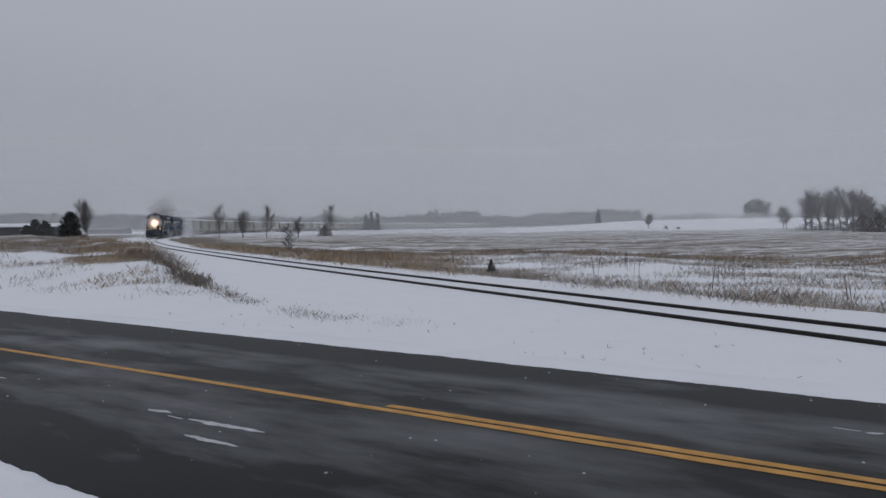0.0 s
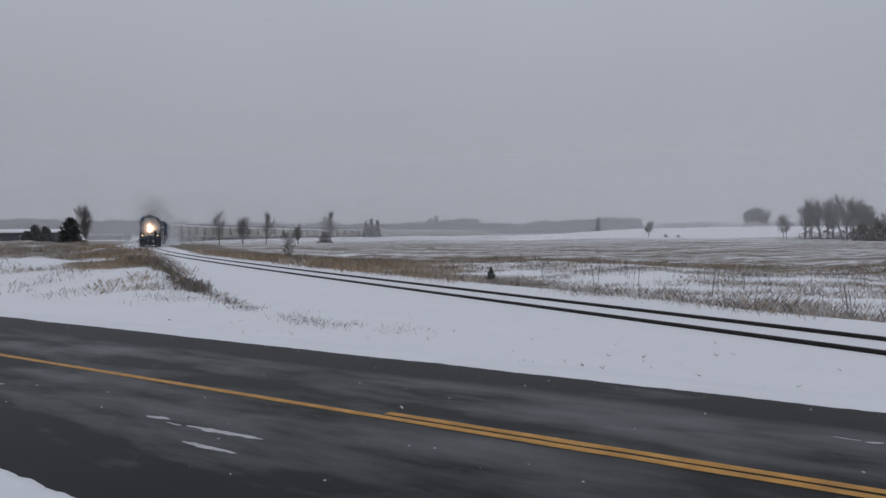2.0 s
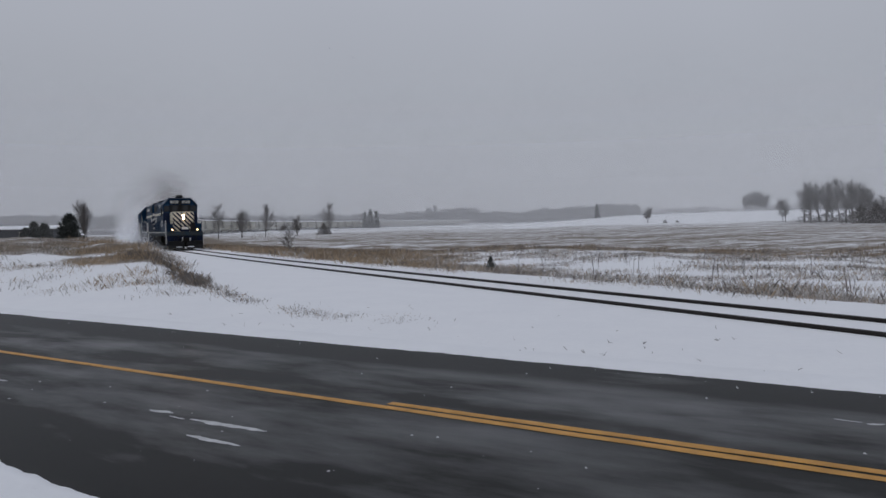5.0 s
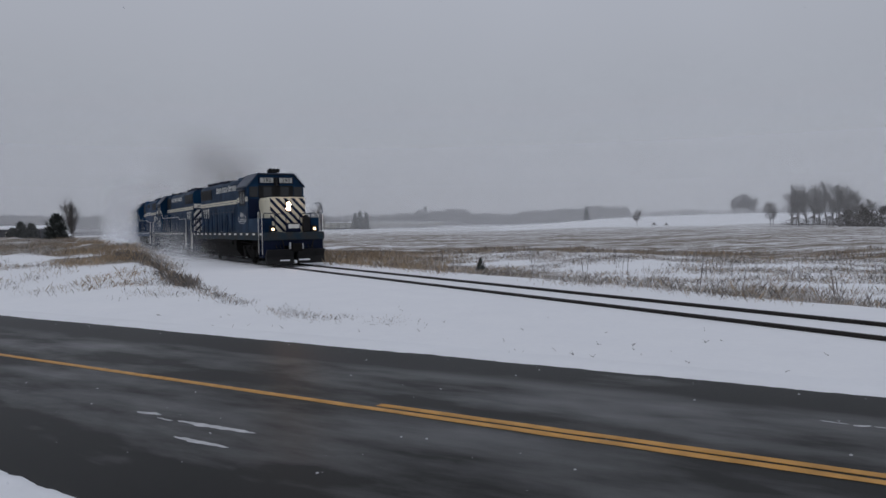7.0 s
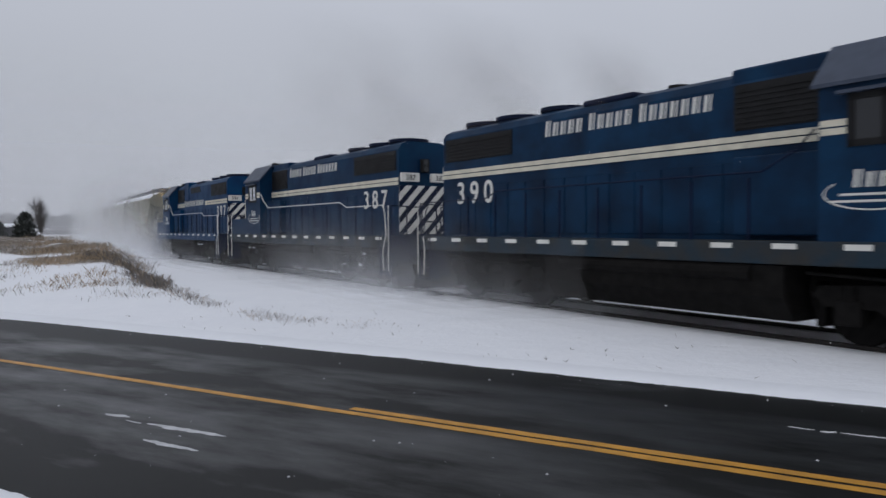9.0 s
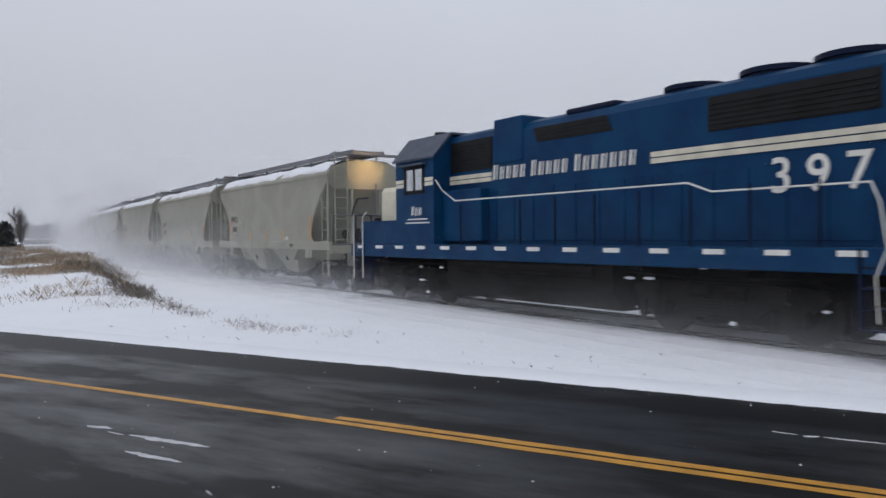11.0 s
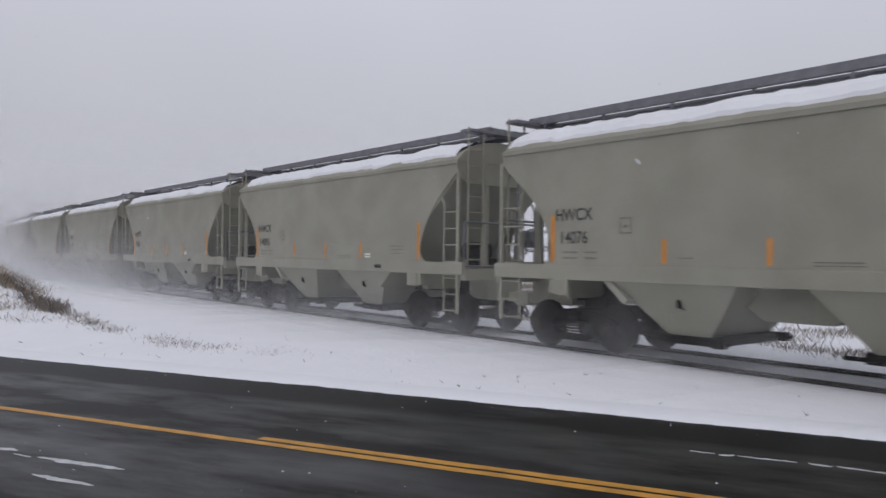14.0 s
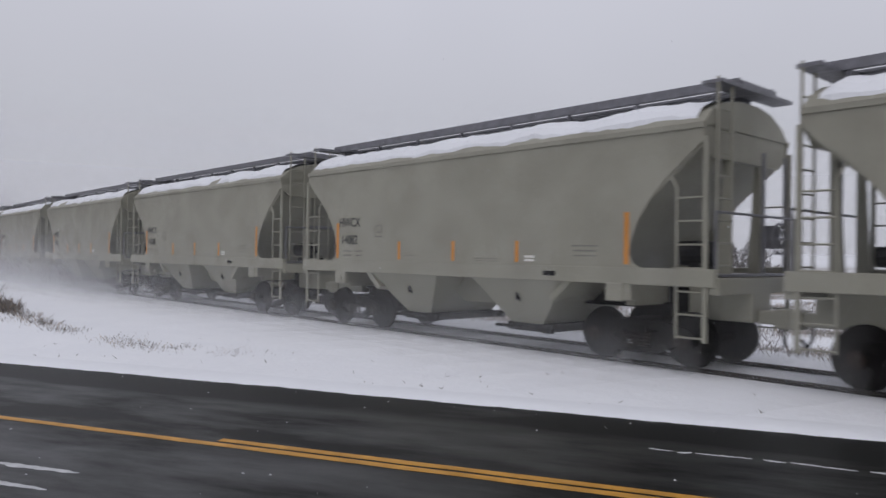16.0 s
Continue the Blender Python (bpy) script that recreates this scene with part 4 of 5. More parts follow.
    prism(bm, [(-.92, 1.66), (-.92, 3.20), (.92, 3.20), (.92, 1.66)], 0, HOOD_END - .012, HOOD_END)
    part("end_panel", bm, WHITE, loco)
    bm = B()
    stripes_on(bm, HOOD_END - .012, -.92, .92, 1.66, 3.20, -.95, .22, .24, -1)
    part("warning_stripes", bm, NAVY, loco, "dark blue slanting stripes")
    for y in (-.55, .55):
        bm = B()
        box(bm, HOOD_END - .10, HOOD_END, y - .34, y + .34, 3.32, 3.60, .02)
        board = part("number_board", bm, WHITE, loco, "white number board")
        letters("board_number", number, .24, INK, board, Matrix.Translation((HOOD_END - .101, y, 3.37)) @ back)
    bm = B()
    box(bm, HOOD_END - .11, HOOD_END + .01, -.15, .15, 3.62, 4.05, .03)
    light = part("headlight", bm, BLACK, loco)
    for z in (3.73, 3.95):
        bm = B()
        cyl(bm, (HOOD_END - .13, 0, z), (HOOD_END - .10, 0, z), .09, 14)
        part("lens", bm, GLASS, light)
    # under the frame
    bm = B()
    prism(bm, [(-1.45, 1.22), (-1.45, .70), (-1.15, .30), (1.15, .30), (1.45, .70), (1.45, 1.22)], 0, -2.9, 2.9)
    part("fuel_tank", bm, IRON, loco)
    bm = B()
    box(bm, -7.6, 7.6, -.55, .55, .95, 1.26)
    part("underframe", bm, IRON, loco)
    for cx in (-6.55, -3.81, 3.81, 6.55):
        bm = B()
        cyl(bm, (cx - .05, -.55, .55), (cx - .05, .55, .55), .44, 12)
        box(bm, cx - .75, cx + .75, -.5, .5, .26, .98, .05)
        part("traction_motor", bm, IRON, loco)
    bm = B()
    for sy in (-1, 1):
        cyl(bm, (-2.4, sy * 1.36, 1.08), (2.3, sy * 1.36, 1.08), .17, 12)
    part("air_reservoir", bm, IRON, loco)
    for cx in (-5.18, 5.18):
        road_truck(loco, cx)
        bm = B()
        for sy in (-1, 1):
            for dx in (-2.05, -.72, .72, 2.05):
                tube(bm, [(cx + dx, sy * .9, 1.24), (cx + dx, sy * 1.05, .8), (cx + dx * .98, sy * .80, .16)], .028)
            tube(bm, [(cx - 2.0, sy * 1.28, 1.12), (cx - .6, sy * 1.28, 1.06), (cx + .6, sy * 1.28, 1.06), (cx + 2.0, sy * 1.28, 1.12)], .03)
            box(bm, cx - 1.9, cx + 1.9, *sorted((sy * .62, sy * .70)), .20, .62, .02)
        part("brake_rigging", bm, IRON, loco)
        if not lit:
            crust = random.Random(int(number) + int(cx * 10))
            for k in range(9):
                bm = B()
                sy = -1 if k % 2 else 1
                spot_x, spot_z = cx + crust.uniform(-2.4, 2.4), crust.choice((.30, .62, .99, 1.0, 1.24))
                bmesh.ops.create_icosphere(bm, subdivisions=1, radius=1, matrix=Matrix.Translation((spot_x, sy * crust.uniform(1.16, 1.26), spot_z)) @ Matrix.Diagonal((crust.uniform(.05, .17), .06, crust.uniform(.02, .045), 1)))
                part("packed_snow", bm, SNOW, loco, "snow caked on the running gear")
    # the front platform is shorter than the rear one
    for ob in list(loco.children_recursive):
        if min(v.co.x for v in ob.data.vertices) > 7.5:
            ob.data.transform(Matrix.Translation((-.3, 0, 0)))
    return tagged(loco, "dark blue diesel locomotive with white stripes and cream nose" + (", lamps lit" if lit else ""),
                  "locomotive", "locomotives of the train")


# the train: three engines, then hoppers; each is (thing, its centre's offset behind the first hopper's, reversed, distance between bogies)
SPEED, PITCH = 16.55, 13.1
FIRST = -4.0 - SPEED * 12.5
lead = locomotive("390", True, True)
second = locomotive("387", False, True)
third = locomotive("397", False, False, True)
LOCO = 18.03
TRAIN = [(third, 6.55 + LOCO / 2, True, 10.36), (second, 6.55 + LOCO * 1.5, True, 10.36), (lead, 6.90 + LOCO * 2.5, False, 10.36)]
MARKS = ("14088", "14092", "14076", "14095", "13462", "14082")
kinds = [hopper(m) for m in MARKS]
for k in range(46):
    kind = kinds[k % 6]
    TRAIN.append((kind if k < 6 else copy_thing(kind, pose(0, 0, 0)), -.2 - PITCH * k, False, 8.6))


def rolling(s, wheelbase, back):
    """The pose of a vehicle whose centre is s metres along the track."""
    a, b = along(s + wheelbase / 2), along(s - wheelbase / 2)
    mid, way = (a + b) / 2, a - b
    return pose(mid.x, mid.y, RAIL_TOP, 0, 0, math.degrees(math.atan2(way.y, way.x)) + (180 if back else 0))


def spin(ob, back):
    """The wheelsets of a vehicle turn as it rolls."""
    for w in ob.children:
        if not w.name.startswith("wheelset"):
            continue
        x, _, r = w.location
        turn = math.degrees(SPEED / r) * (-1 if back else 1)
        walk(w, [(k / 30, pose(x, 0, r, 0, turn * k / 30, 0)) for k in range(481)])


def motions():
    for ob, off, back, base in TRAIN[:11]:
        spin(ob, back)
    for ob, off, back, base in TRAIN:
        rows = [(t * .5, rolling(FIRST + SPEED * t * .5 + off, base, back)) for t in range(33)]
        walk(ob, rows)
    for ob, stop in LINGER:
        walk(ob, [(t * .5, rolling(min(stop, FIRST + SPEED * t * .5 + 6), 8.6, False)) for t in range(33)])
    for ob, off in DRIFT:
        walk(ob, [(t * .5, rolling(FIRST + SPEED * t * .5 + off, 8.6, False)) for t in range(33)])
    # the added glare disc rides before the nose, then sinks into the ground
    nose = TRAIN[2][1] + 7.80
    rows = []
    for k in range(33):
        t = k * .5
        m = rolling(FIRST + SPEED * min(t, 4.5) + nose, 2, False)
        rows.append((t, Matrix.Translation((0, 0, 2.89 - 5.5 * smooth(4.2, 6.0, t))) @ m))
    walk(GLARE, rows)
    walk(FLAKES, [(0, pose(0, 0, 0)), (16, pose(27, -2.5, -20))])


# ---- snow in the air ----
scene.cycles.transparent_max_bounces = 160


def haze_material(name, amount, rise, speck=0.0, shade=(0.90, 0.91, 0.93), through_light=0.5):
    """A pale sheet standing in for the haze of thin falling snow: mostly clear, thinning out upwards over `rise`
    metres.
    """
    m = bpy.data.materials.new(name)
    m.use_nodes = True
    nt = m.node_tree
    N, Lk = nt.nodes.new, nt.links.new
    nt.nodes.remove(nt.nodes["Principled BSDF"])
    out = nt.nodes["Material Output"]
    tc, sp = N("ShaderNodeTexCoord"), N("ShaderNodeSeparateXYZ")
    Lk(tc.outputs["Object"], sp.inputs[0])
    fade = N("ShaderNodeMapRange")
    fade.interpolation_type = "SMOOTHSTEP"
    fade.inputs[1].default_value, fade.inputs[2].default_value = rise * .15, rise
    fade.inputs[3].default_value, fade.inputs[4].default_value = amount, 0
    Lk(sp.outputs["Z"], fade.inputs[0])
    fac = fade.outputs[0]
    if speck:
        at, no, mr, mu = N("ShaderNodeAttribute"), N("ShaderNodeTexNoise"), N("ShaderNodeMapRange"), N("ShaderNodeMath")
        at.attribute_name = "thick"
        inf, ad = N("ShaderNodeObjectInfo"), N("ShaderNodeVectorMath")
        Lk(tc.outputs["Object"], ad.inputs[0])
        sc = N("ShaderNodeMath")
        sc.operation, sc.inputs[1].default_value = "MULTIPLY", 60
        Lk(inf.outputs["Random"], sc.inputs[0])
        Lk(sc.outputs[0], ad.inputs[1])
        no.inputs["Scale"].default_value, no.inputs["Detail"].default_value = speck, 5
        Lk(ad.outputs[0], no.inputs["Vector"])
        mr.inputs[1].default_value, mr.inputs[2].default_value = .36, .66
        mr.inputs[3].default_value, mr.inputs[4].default_value = .55, 1.25
        Lk(no.outputs["Fac"], mr.inputs[0])
        mu.operation = "MULTIPLY"
        Lk(mr.outputs[0], mu.inputs[0])
        Lk(at.outputs["Fac"], mu.inputs[1])
        m2 = N("ShaderNodeMath")
        m2.operation, m2.inputs[1].default_value = "MULTIPLY", amount
        m2.use_clamp = True
        Lk(mu.outputs[0], m2.inputs[0])
        fac = m2.outputs[0]
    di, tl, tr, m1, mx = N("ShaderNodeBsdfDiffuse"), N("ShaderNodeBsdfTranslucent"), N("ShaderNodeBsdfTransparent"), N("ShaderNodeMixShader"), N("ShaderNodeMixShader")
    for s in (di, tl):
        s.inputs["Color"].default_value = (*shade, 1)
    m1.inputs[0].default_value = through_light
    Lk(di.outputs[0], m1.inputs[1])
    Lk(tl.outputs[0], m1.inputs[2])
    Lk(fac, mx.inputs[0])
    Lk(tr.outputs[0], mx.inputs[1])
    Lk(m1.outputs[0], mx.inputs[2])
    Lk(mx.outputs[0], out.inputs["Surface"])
    return m


# a curved upright shell, added to pale whatever lies behind it
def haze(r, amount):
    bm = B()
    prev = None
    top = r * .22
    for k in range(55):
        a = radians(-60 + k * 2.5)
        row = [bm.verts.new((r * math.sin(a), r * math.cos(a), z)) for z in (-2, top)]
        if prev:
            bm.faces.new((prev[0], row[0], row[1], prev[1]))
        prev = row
    ob = finish("snow_haze", bm, haze_material("haze_sheet", amount, top))
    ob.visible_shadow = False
    tagged(ob, "thin pale sheet standing in for falling-snow haze over the fields", "snow haze", kind="stuff")


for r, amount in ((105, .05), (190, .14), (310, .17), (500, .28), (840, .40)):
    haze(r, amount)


def blown_snow(height, dense, near, material, lift=1.0):
    """A drift of snow whipped up beside and behind a vehicle: several soft curtains across and along the track."""
    verts, faces, thick = [], [], []

    def sheet(point, nu, nv, edge):
        base = len(verts)
        for i in range(nu + 1):
            for j in range(nv + 1):
                u, v = i / nu, j / nv
                verts.append(point(u, v))
                thick.append(edge(u, v))
        for i in range(nu):
            for j in range(nv):
                k = base + i * (nv + 1) + j
                faces.append((k, k + nv + 1, k + nv + 2, k + 1))
    for k in range(5):
        x = -5.24 + k * 2.62
        sheet(lambda u, v: (x + 1.5 * (u - .5) + .4 * v, -5.2 + 9.0 * u, -.1 + height * v), 12, 8,
              lambda u, v: dense * math.sin(math.pi * u) ** 1.5 * (1 - v) ** 1.5)
    for y, h, q in ((-1.9, .30, .8), (-2.8, .20, .8), (-3.8, .11, .7)):
        sheet(lambda u, v: (-7.5 + 15 * u, y - .3 * v, -.1 + height * h * lift * v), 12, 6,
              lambda u, v: q * near * math.sin(math.pi * u) ** .6 * (1 - v) ** 1.4)
    me = bpy.data.meshes.new("blown_snow")
    me.from_pydata(verts, [], faces)
    me.attributes.new("thick", "FLOAT", "POINT").data.foreach_set("value", thick)
    me.materials.append(material)
    me.shade_smooth()
    ob = new("blown_snow", me)
    ob.visible_shadow = False
    return tagged(ob, "cloud of powder snow whipped up by the passing train", "blown snow", "blown snow along the train", "stuff")


POWDER = haze_material("powder_snow", .17, 5, .5)
low = blown_snow(2.4, .35, .8, POWDER)
veil = blown_snow(3.2, 1.3, 1.2, POWDER, 1.3)
high = blown_snow(4.6, .75, .24, POWDER)
skim = blown_snow(1.2, .9, .7, POWDER)
DRIFT = [(blown_snow(2.1, 1.3, .8, POWDER), TRAIN[2][1] - 7), (low, TRAIN[1][1] - 9), (copy_thing(veil, pose(0, 0, 0)), TRAIN[1][1] + 7)]
edging = blown_snow(2.6, .10, 1.0, POWDER, 1.5)
DRIFT += [(edging, TRAIN[0][1] + 5), (copy_thing(edging, pose(0, 0, 0)), TRAIN[0][1] - 6)]
for k in range(22):
    ob = high if k == 0 else copy_thing(high, pose(0, 0, 0))
    DRIFT.append((ob, TRAIN[0][1] - 13 - k * 13.1))

# powder that hangs over the line where the train has passed
cloud = blown_snow(8.0, 2.6, 1.8, POWDER, 2.0)
LINGER = [(cloud, -66), (skim, -13), (copy_thing(skim, pose(0, 0, 0)), -24), (veil, -34), (copy_thing(veil, pose(0, 0, 0)), -45), (copy_thing(veil, pose(0, 0, 0)), -56), (copy_thing(high, pose(0, 0, 0)), -40), (copy_thing(high, pose(0, 0, 0)), -50), (copy_thing(high, pose(0, 0, 0)), -60)] + [(copy_thing(cloud, pose(0, 0, 0)), s) for s in (-76, -86, -97, -110, -125, -142, -160, -180, -200, -222)]


def beam_snow():
    """A snow-white disc added in front of the leading engine; its headlamp lights it, to stand in for glare."""
    verts, thick, faces = [(0, 0, 0)], [2.4], []
    for i in range(1, 11):
        r = i * .17
        for j in range(24):
            a = j * math.pi / 12
            verts.append((.06 * math.sin(3 * a) * r, r * math.cos(a), r * math.sin(a)))
            thick.append(2.4 * (1 - i / 10) ** .7)
    for j in range(24):
        k = (j + 1) % 24
        faces.append((0, 1 + j, 1 + k))
        faces += [(1 + i * 24 + j, 25 + i * 24 + j, 25 + i * 24 + k, 1 + i * 24 + k) for i in range(9)]
    me = bpy.data.meshes.new("beam_snow")
    me.from_pydata(verts, [], faces)
    me.attributes.new("thick", "FLOAT", "POINT").data.foreach_set("value", thick)
    me.materials.append(haze_material("glare_disc", .45, 5, .5, through_light=1.0))
    me.shade_smooth()
    ob = new("beam_snow", me)
    ob.visible_shadow = False
    return tagged(ob, "pale snow-like disc added before the engine for its headlamp's glare", "blown snow", kind="stuff")


GLARE = beam_snow()


def exhaust_smoke():
    """A thin brownish plume over the engine, leaning back, in three soft upright sheets."""
    verts, thick, faces = [], [], []
    for x, half, top in ((-1.5, 2.0, 2.6), (-6, 3.2, 4.2), (-13, 4.4, 5.6)):
        base = len(verts)
        for i in range(13):
            for j in range(9):
                u, v = i / 12, j / 8
                verts.append((x - 2.5 * v, half * (2 * u - 1) + 1.2 * v, 4.3 + top * v))
                thick.append(math.sin(math.pi * u) ** 1.6 * math.sin(math.pi * min(1, .25 + .75 * v)) ** 1.2)
        faces += [(base + i * 9 + j, base + i * 9 + 9 + j, base + i * 9 + 10 + j, base + i * 9 + j + 1) for i in range(12) for j in range(8)]
    me = bpy.data.meshes.new("exhaust_smoke")
    me.from_pydata(verts, [], faces)
    me.attributes.new("thick", "FLOAT", "POINT").data.foreach_set("value", thick)
    me.materials.append(haze_material("diesel_smoke", .20, 5, .35, (0.20, 0.165, 0.145)))
    me.shade_smooth()
    ob = new("exhaust_smoke", me)
    ob.visible_shadow = False
    return tagged(ob, "thin brownish diesel smoke over the leading engine", "smoke", kind="stuff")


DRIFT.append((exhaust_smoke(), TRAIN[2][1]))


def flakes():
    rnd = random.Random(5)
    verts, faces = [], []
    for _ in range(2600):
        c = Vector((rnd.uniform(-40, 12), rnd.uniform(1.2, 16), rnd.uniform(0, 26)))
        r = rnd.choice((.0022, .003, .004, .0055))
        b = len(verts)
        verts += [tuple(c + Vector(d) * r) for d in ((1, 0, 0), (-1, 0, 0), (0, 1, 0), (0, -1, 0), (0, 0, 1), (0, 0, -1))]
        faces += [(b + i, b + j, b + k) for i, j, k in ((0, 2, 4), (2, 1, 4), (1, 3, 4), (3, 0, 4), (2, 0, 5), (1, 2, 5), (3, 1, 5), (0, 3, 5))]
    me = bpy.data.meshes.new("snowflakes")
    me.from_pydata(verts, [], faces)
    me.materials.append(SNOW)
    return tagged(new("snowflakes", me), "loose snowflakes drifting down through the air", "snowflakes", kind="stuff")


FLAKES = flakes()

# ---- dry grass, weeds and shrubs ----
STRAW = mat("dry_grass", (0.36, 0.275, 0.19), 0.8, vary=0.25, scale=.4, island=0.45)
WEED = mat("dead_weeds", (0.165, 0.150, 0.140), 0.85, vary=0.25, scale=.4, island=0.4)
FROST = mat("frosted_grass", (0.56, 0.53, 0.50), 0.85, vary=0.2, scale=.4, island=0.3)
BARK = mat("bare_twigs", (0.165, 0.155, 0.15), 0.85, vary=0.3, scale=2)
FIR = mat("dark_evergreen", (0.050, 0.058, 0.055), 0.85, vary=0.4, scale=1.5, island=0.4)


class Heap:
    """Triangles gathered into one mesh."""

    def __init__(self):
        self.v, self.f = [], []

    def blade(self, p, h, w, lean, rnd):
        a = rnd.uniform(0, 2 * math.pi)
        dx, dy = math.cos(a) * w, math.sin(a) * w
        b = rnd.uniform(0, 2 * math.pi)
        lx, ly = math.cos(b) * lean * h, math.sin(b) * lean * h
        k = len(self.v)
        self.v += [(p[0] - dx, p[1] - dy, p[2]), (p[0] + dx, p[1] + dy, p[2]),
                   (p[0] + lx * .4 + dx * .7, p[1] + ly * .4 + dy * .7, p[2] + h * .6), (p[0] + lx, p[1] + ly, p[2] + h)]
        self.f += [(k, k + 1, k + 2), (k, k + 2, k + 3)]

    def limb(self, a, b, ra, rb, n=4):
        a, b = Vector(a), Vector(b)
        q = (b - a).to_track_quat("Z", "Y")
        k = len(self.v)
        for c, r in ((a, ra), (b, rb)):
            for i in range(n):
                t = 2 * math.pi * i / n
                self.v.append(tuple(c + q @ Vector((r * math.cos(t), r * math.sin(t), 0))))
        for i in range(n):
            j = (i + 1) % n
            self.f.append((k + i, k + j, k + n + j, k + n + i))

    def make(self, name, material, parent=None):
        me = bpy.data.meshes.new(name)
        me.from_pydata(self.v, [], self.f)
        me.materials.append(material)
        ob = new(name, me)
        if parent is not None:
            ob.parent = parent
        return ob


def grasses():
    rnd = random.Random(11)
    straw, weed, frost = Heap(), Heap(), Heap()

    def tuft(heap, x, y, n, h, w, spread, lean=.45):
        z = land(x, y)[0] - .03
        for _ in range(n):
            heap.blade((x + rnd.gauss(0, spread), y + rnd.gauss(0, spread), z), h * rnd.uniform(.4, 1.15), w * rnd.uniform(.6, 1.4), rnd.uniform(.1, lean), rnd)
    # beyond the rails: thin stalks through the snow, thickening towards the field
    count = 0
    while count < 27000:
        az, r = radians(rnd.uniform(-24, 47)), 13 + 70 * rnd.random() ** 1.15
        x, y = r * math.sin(az), r * math.cos(az)
        d = track_side(x, y)
        left = smooth(8, -8, x)
        if d < 2.3 - .4 * left + 1.4 * rnd.random() or noise.noise((x * .18, y * .35, 3)) < rnd.uniform(-.25, .38) - .45 * left:
            continue
        count += 1
        past = y - float(np.interp(x, *FIELD))
        if past < 1 and d < 14 and rnd.random() < .25 + .75 * left:
            tuft(rnd.choice((straw, straw, weed, frost)) if rnd.random() > left * .6 else straw, x, y, 13, (.11 + .20 * left) * rnd.uniform(.4, 1.6), .0009 + .00005 * r, .28, .8)
        elif past < 0:
            tuft(rnd.choice((weed, weed, weed, frost, frost, straw)), x, y, 11, .13 * rnd.uniform(.3, 2.0), .0007 + .00003 * r, .28, .8)
        elif past < 10 and rnd.random() < .4:
            tuft(straw if rnd.random() < .6 else weed, x, y, 7, .26, .004 + .0002 * r, .25)
    # taller brown weeds in a drift beyond the near track
    for _ in range(70):
        u = rnd.random()
        x, y = 6.5 + 3.8 * u + rnd.gauss(0, .5), 23.5 - 4.5 * u + rnd.gauss(0, .6)
        tuft(rnd.choice((weed, straw, frost)), x, y, 9, .34 * rnd.uniform(.5, 1.3), .002, .2, .6)
    # single stalks
    for _ in range(70):
        az, r = radians(rnd.uniform(0, 45)), rnd.uniform(17, 40)
        x, y = r * math.sin(az), r * math.cos(az)
        if track_side(x, y) > 3.5:
            tuft(weed, x, y, 2, 1.0, .006, .04, .15)
    # the bank between road and track: grey weeds, with a tan stand of grass on its shoulder
    count = 0
    while count < 12500:
        x, y = rnd.uniform(-45, -4), rnd.uniform(18, 75)
        m = mound(x, y)
        if m < .12 or noise.noise((x * .38, y * .30, 8)) + .5 * noise.noise((x * 1.1, y * .9, 18)) < rnd.uniform(-.05, .25) - m * .15:
            continue
        count += 1
        az, r = math.degrees(math.atan2(x, y)), math.hypot(x, y)
        tan = smooth(-27.5, -25.5, az) * smooth(-20.5, -22.5, az) * smooth(19, 23, r) * (noise.noise((x * .3, y * .3, 21)) > -.28)
        heap = straw if rnd.random() < .15 + .8 * tan else rnd.choice((weed, frost, frost))
        tuft(heap, x, y, 14, (.085 + .03 * smooth(18, 28, r) + .04 * tan) * rnd.uniform(.3, 1.8), .0008 + .00004 * r, .26, .9)
    # a dark tangled clump where the bank falls to the track
    for _ in range(480):
        u = rnd.random()
        az, r = radians(-22.6 + 4.7 * u), 30.5 - 6.5 * u + rnd.gauss(0, .8)
        x, y = r * math.sin(az), r * math.cos(az)
        if noise.noise((x * .9, y * .9, 31)) > -.25:
            tuft(rnd.choice((weed, weed, weed, straw)), x, y, 13, .26 * rnd.uniform(.4, 1.5), .0014, .18, .6)
    # the straggling row of tufts from the bank along the verge
    for _ in range(260):
        u = rnd.random() ** .8
        x = -7.4 + 6.8 * u + rnd.gauss(0, .15)
        if noise.noise((x * 1.1, 4, 7)) < -.12:
            continue
        y = float(np.interp(x, [-7.4, -4.3, -2.2, -.6], [22.6, 17.4, 15.4, 14.7])) + rnd.gauss(0, .16 + .2 * u)
        tuft(weed if rnd.random() < .75 else straw, x, y, int(11 - 3 * u), .15 - .08 * u, .0013, .2, .8)
    for _ in range(60):
        u = rnd.random()
        x, y = -9 - 20 * u + rnd.gauss(0, 1), 20 + 16 * u + rnd.gauss(0, 1.0)
        if ROAD_N.x * x + ROAD_N.y * y > FAR_EDGE + 2:
            tuft(weed, x, y, 4, .22, .005, .12, .5)
    tagged(straw.make("dry_grass", STRAW), "tan dry grass standing in tufts through the snow", "grass", kind="stuff")
    tagged(frost.make("frosted_grass", FROST), "pale frosted grass wisps beyond the rails", "grass", kind="stuff")
    tagged(weed.make("dead_weeds", WEED), "dark dead weeds poking through the snow", "weeds", kind="stuff")


grasses()


# ---- trees ----
def spot(px, dist):
    """A place in the direction px (as the view's width runs at the start) at a distance."""
    a = math.atan((px - 784) / 1320)
    x, y = dist * math.sin(a), dist * math.cos(a)
    return x, y, land(x, y)[0]


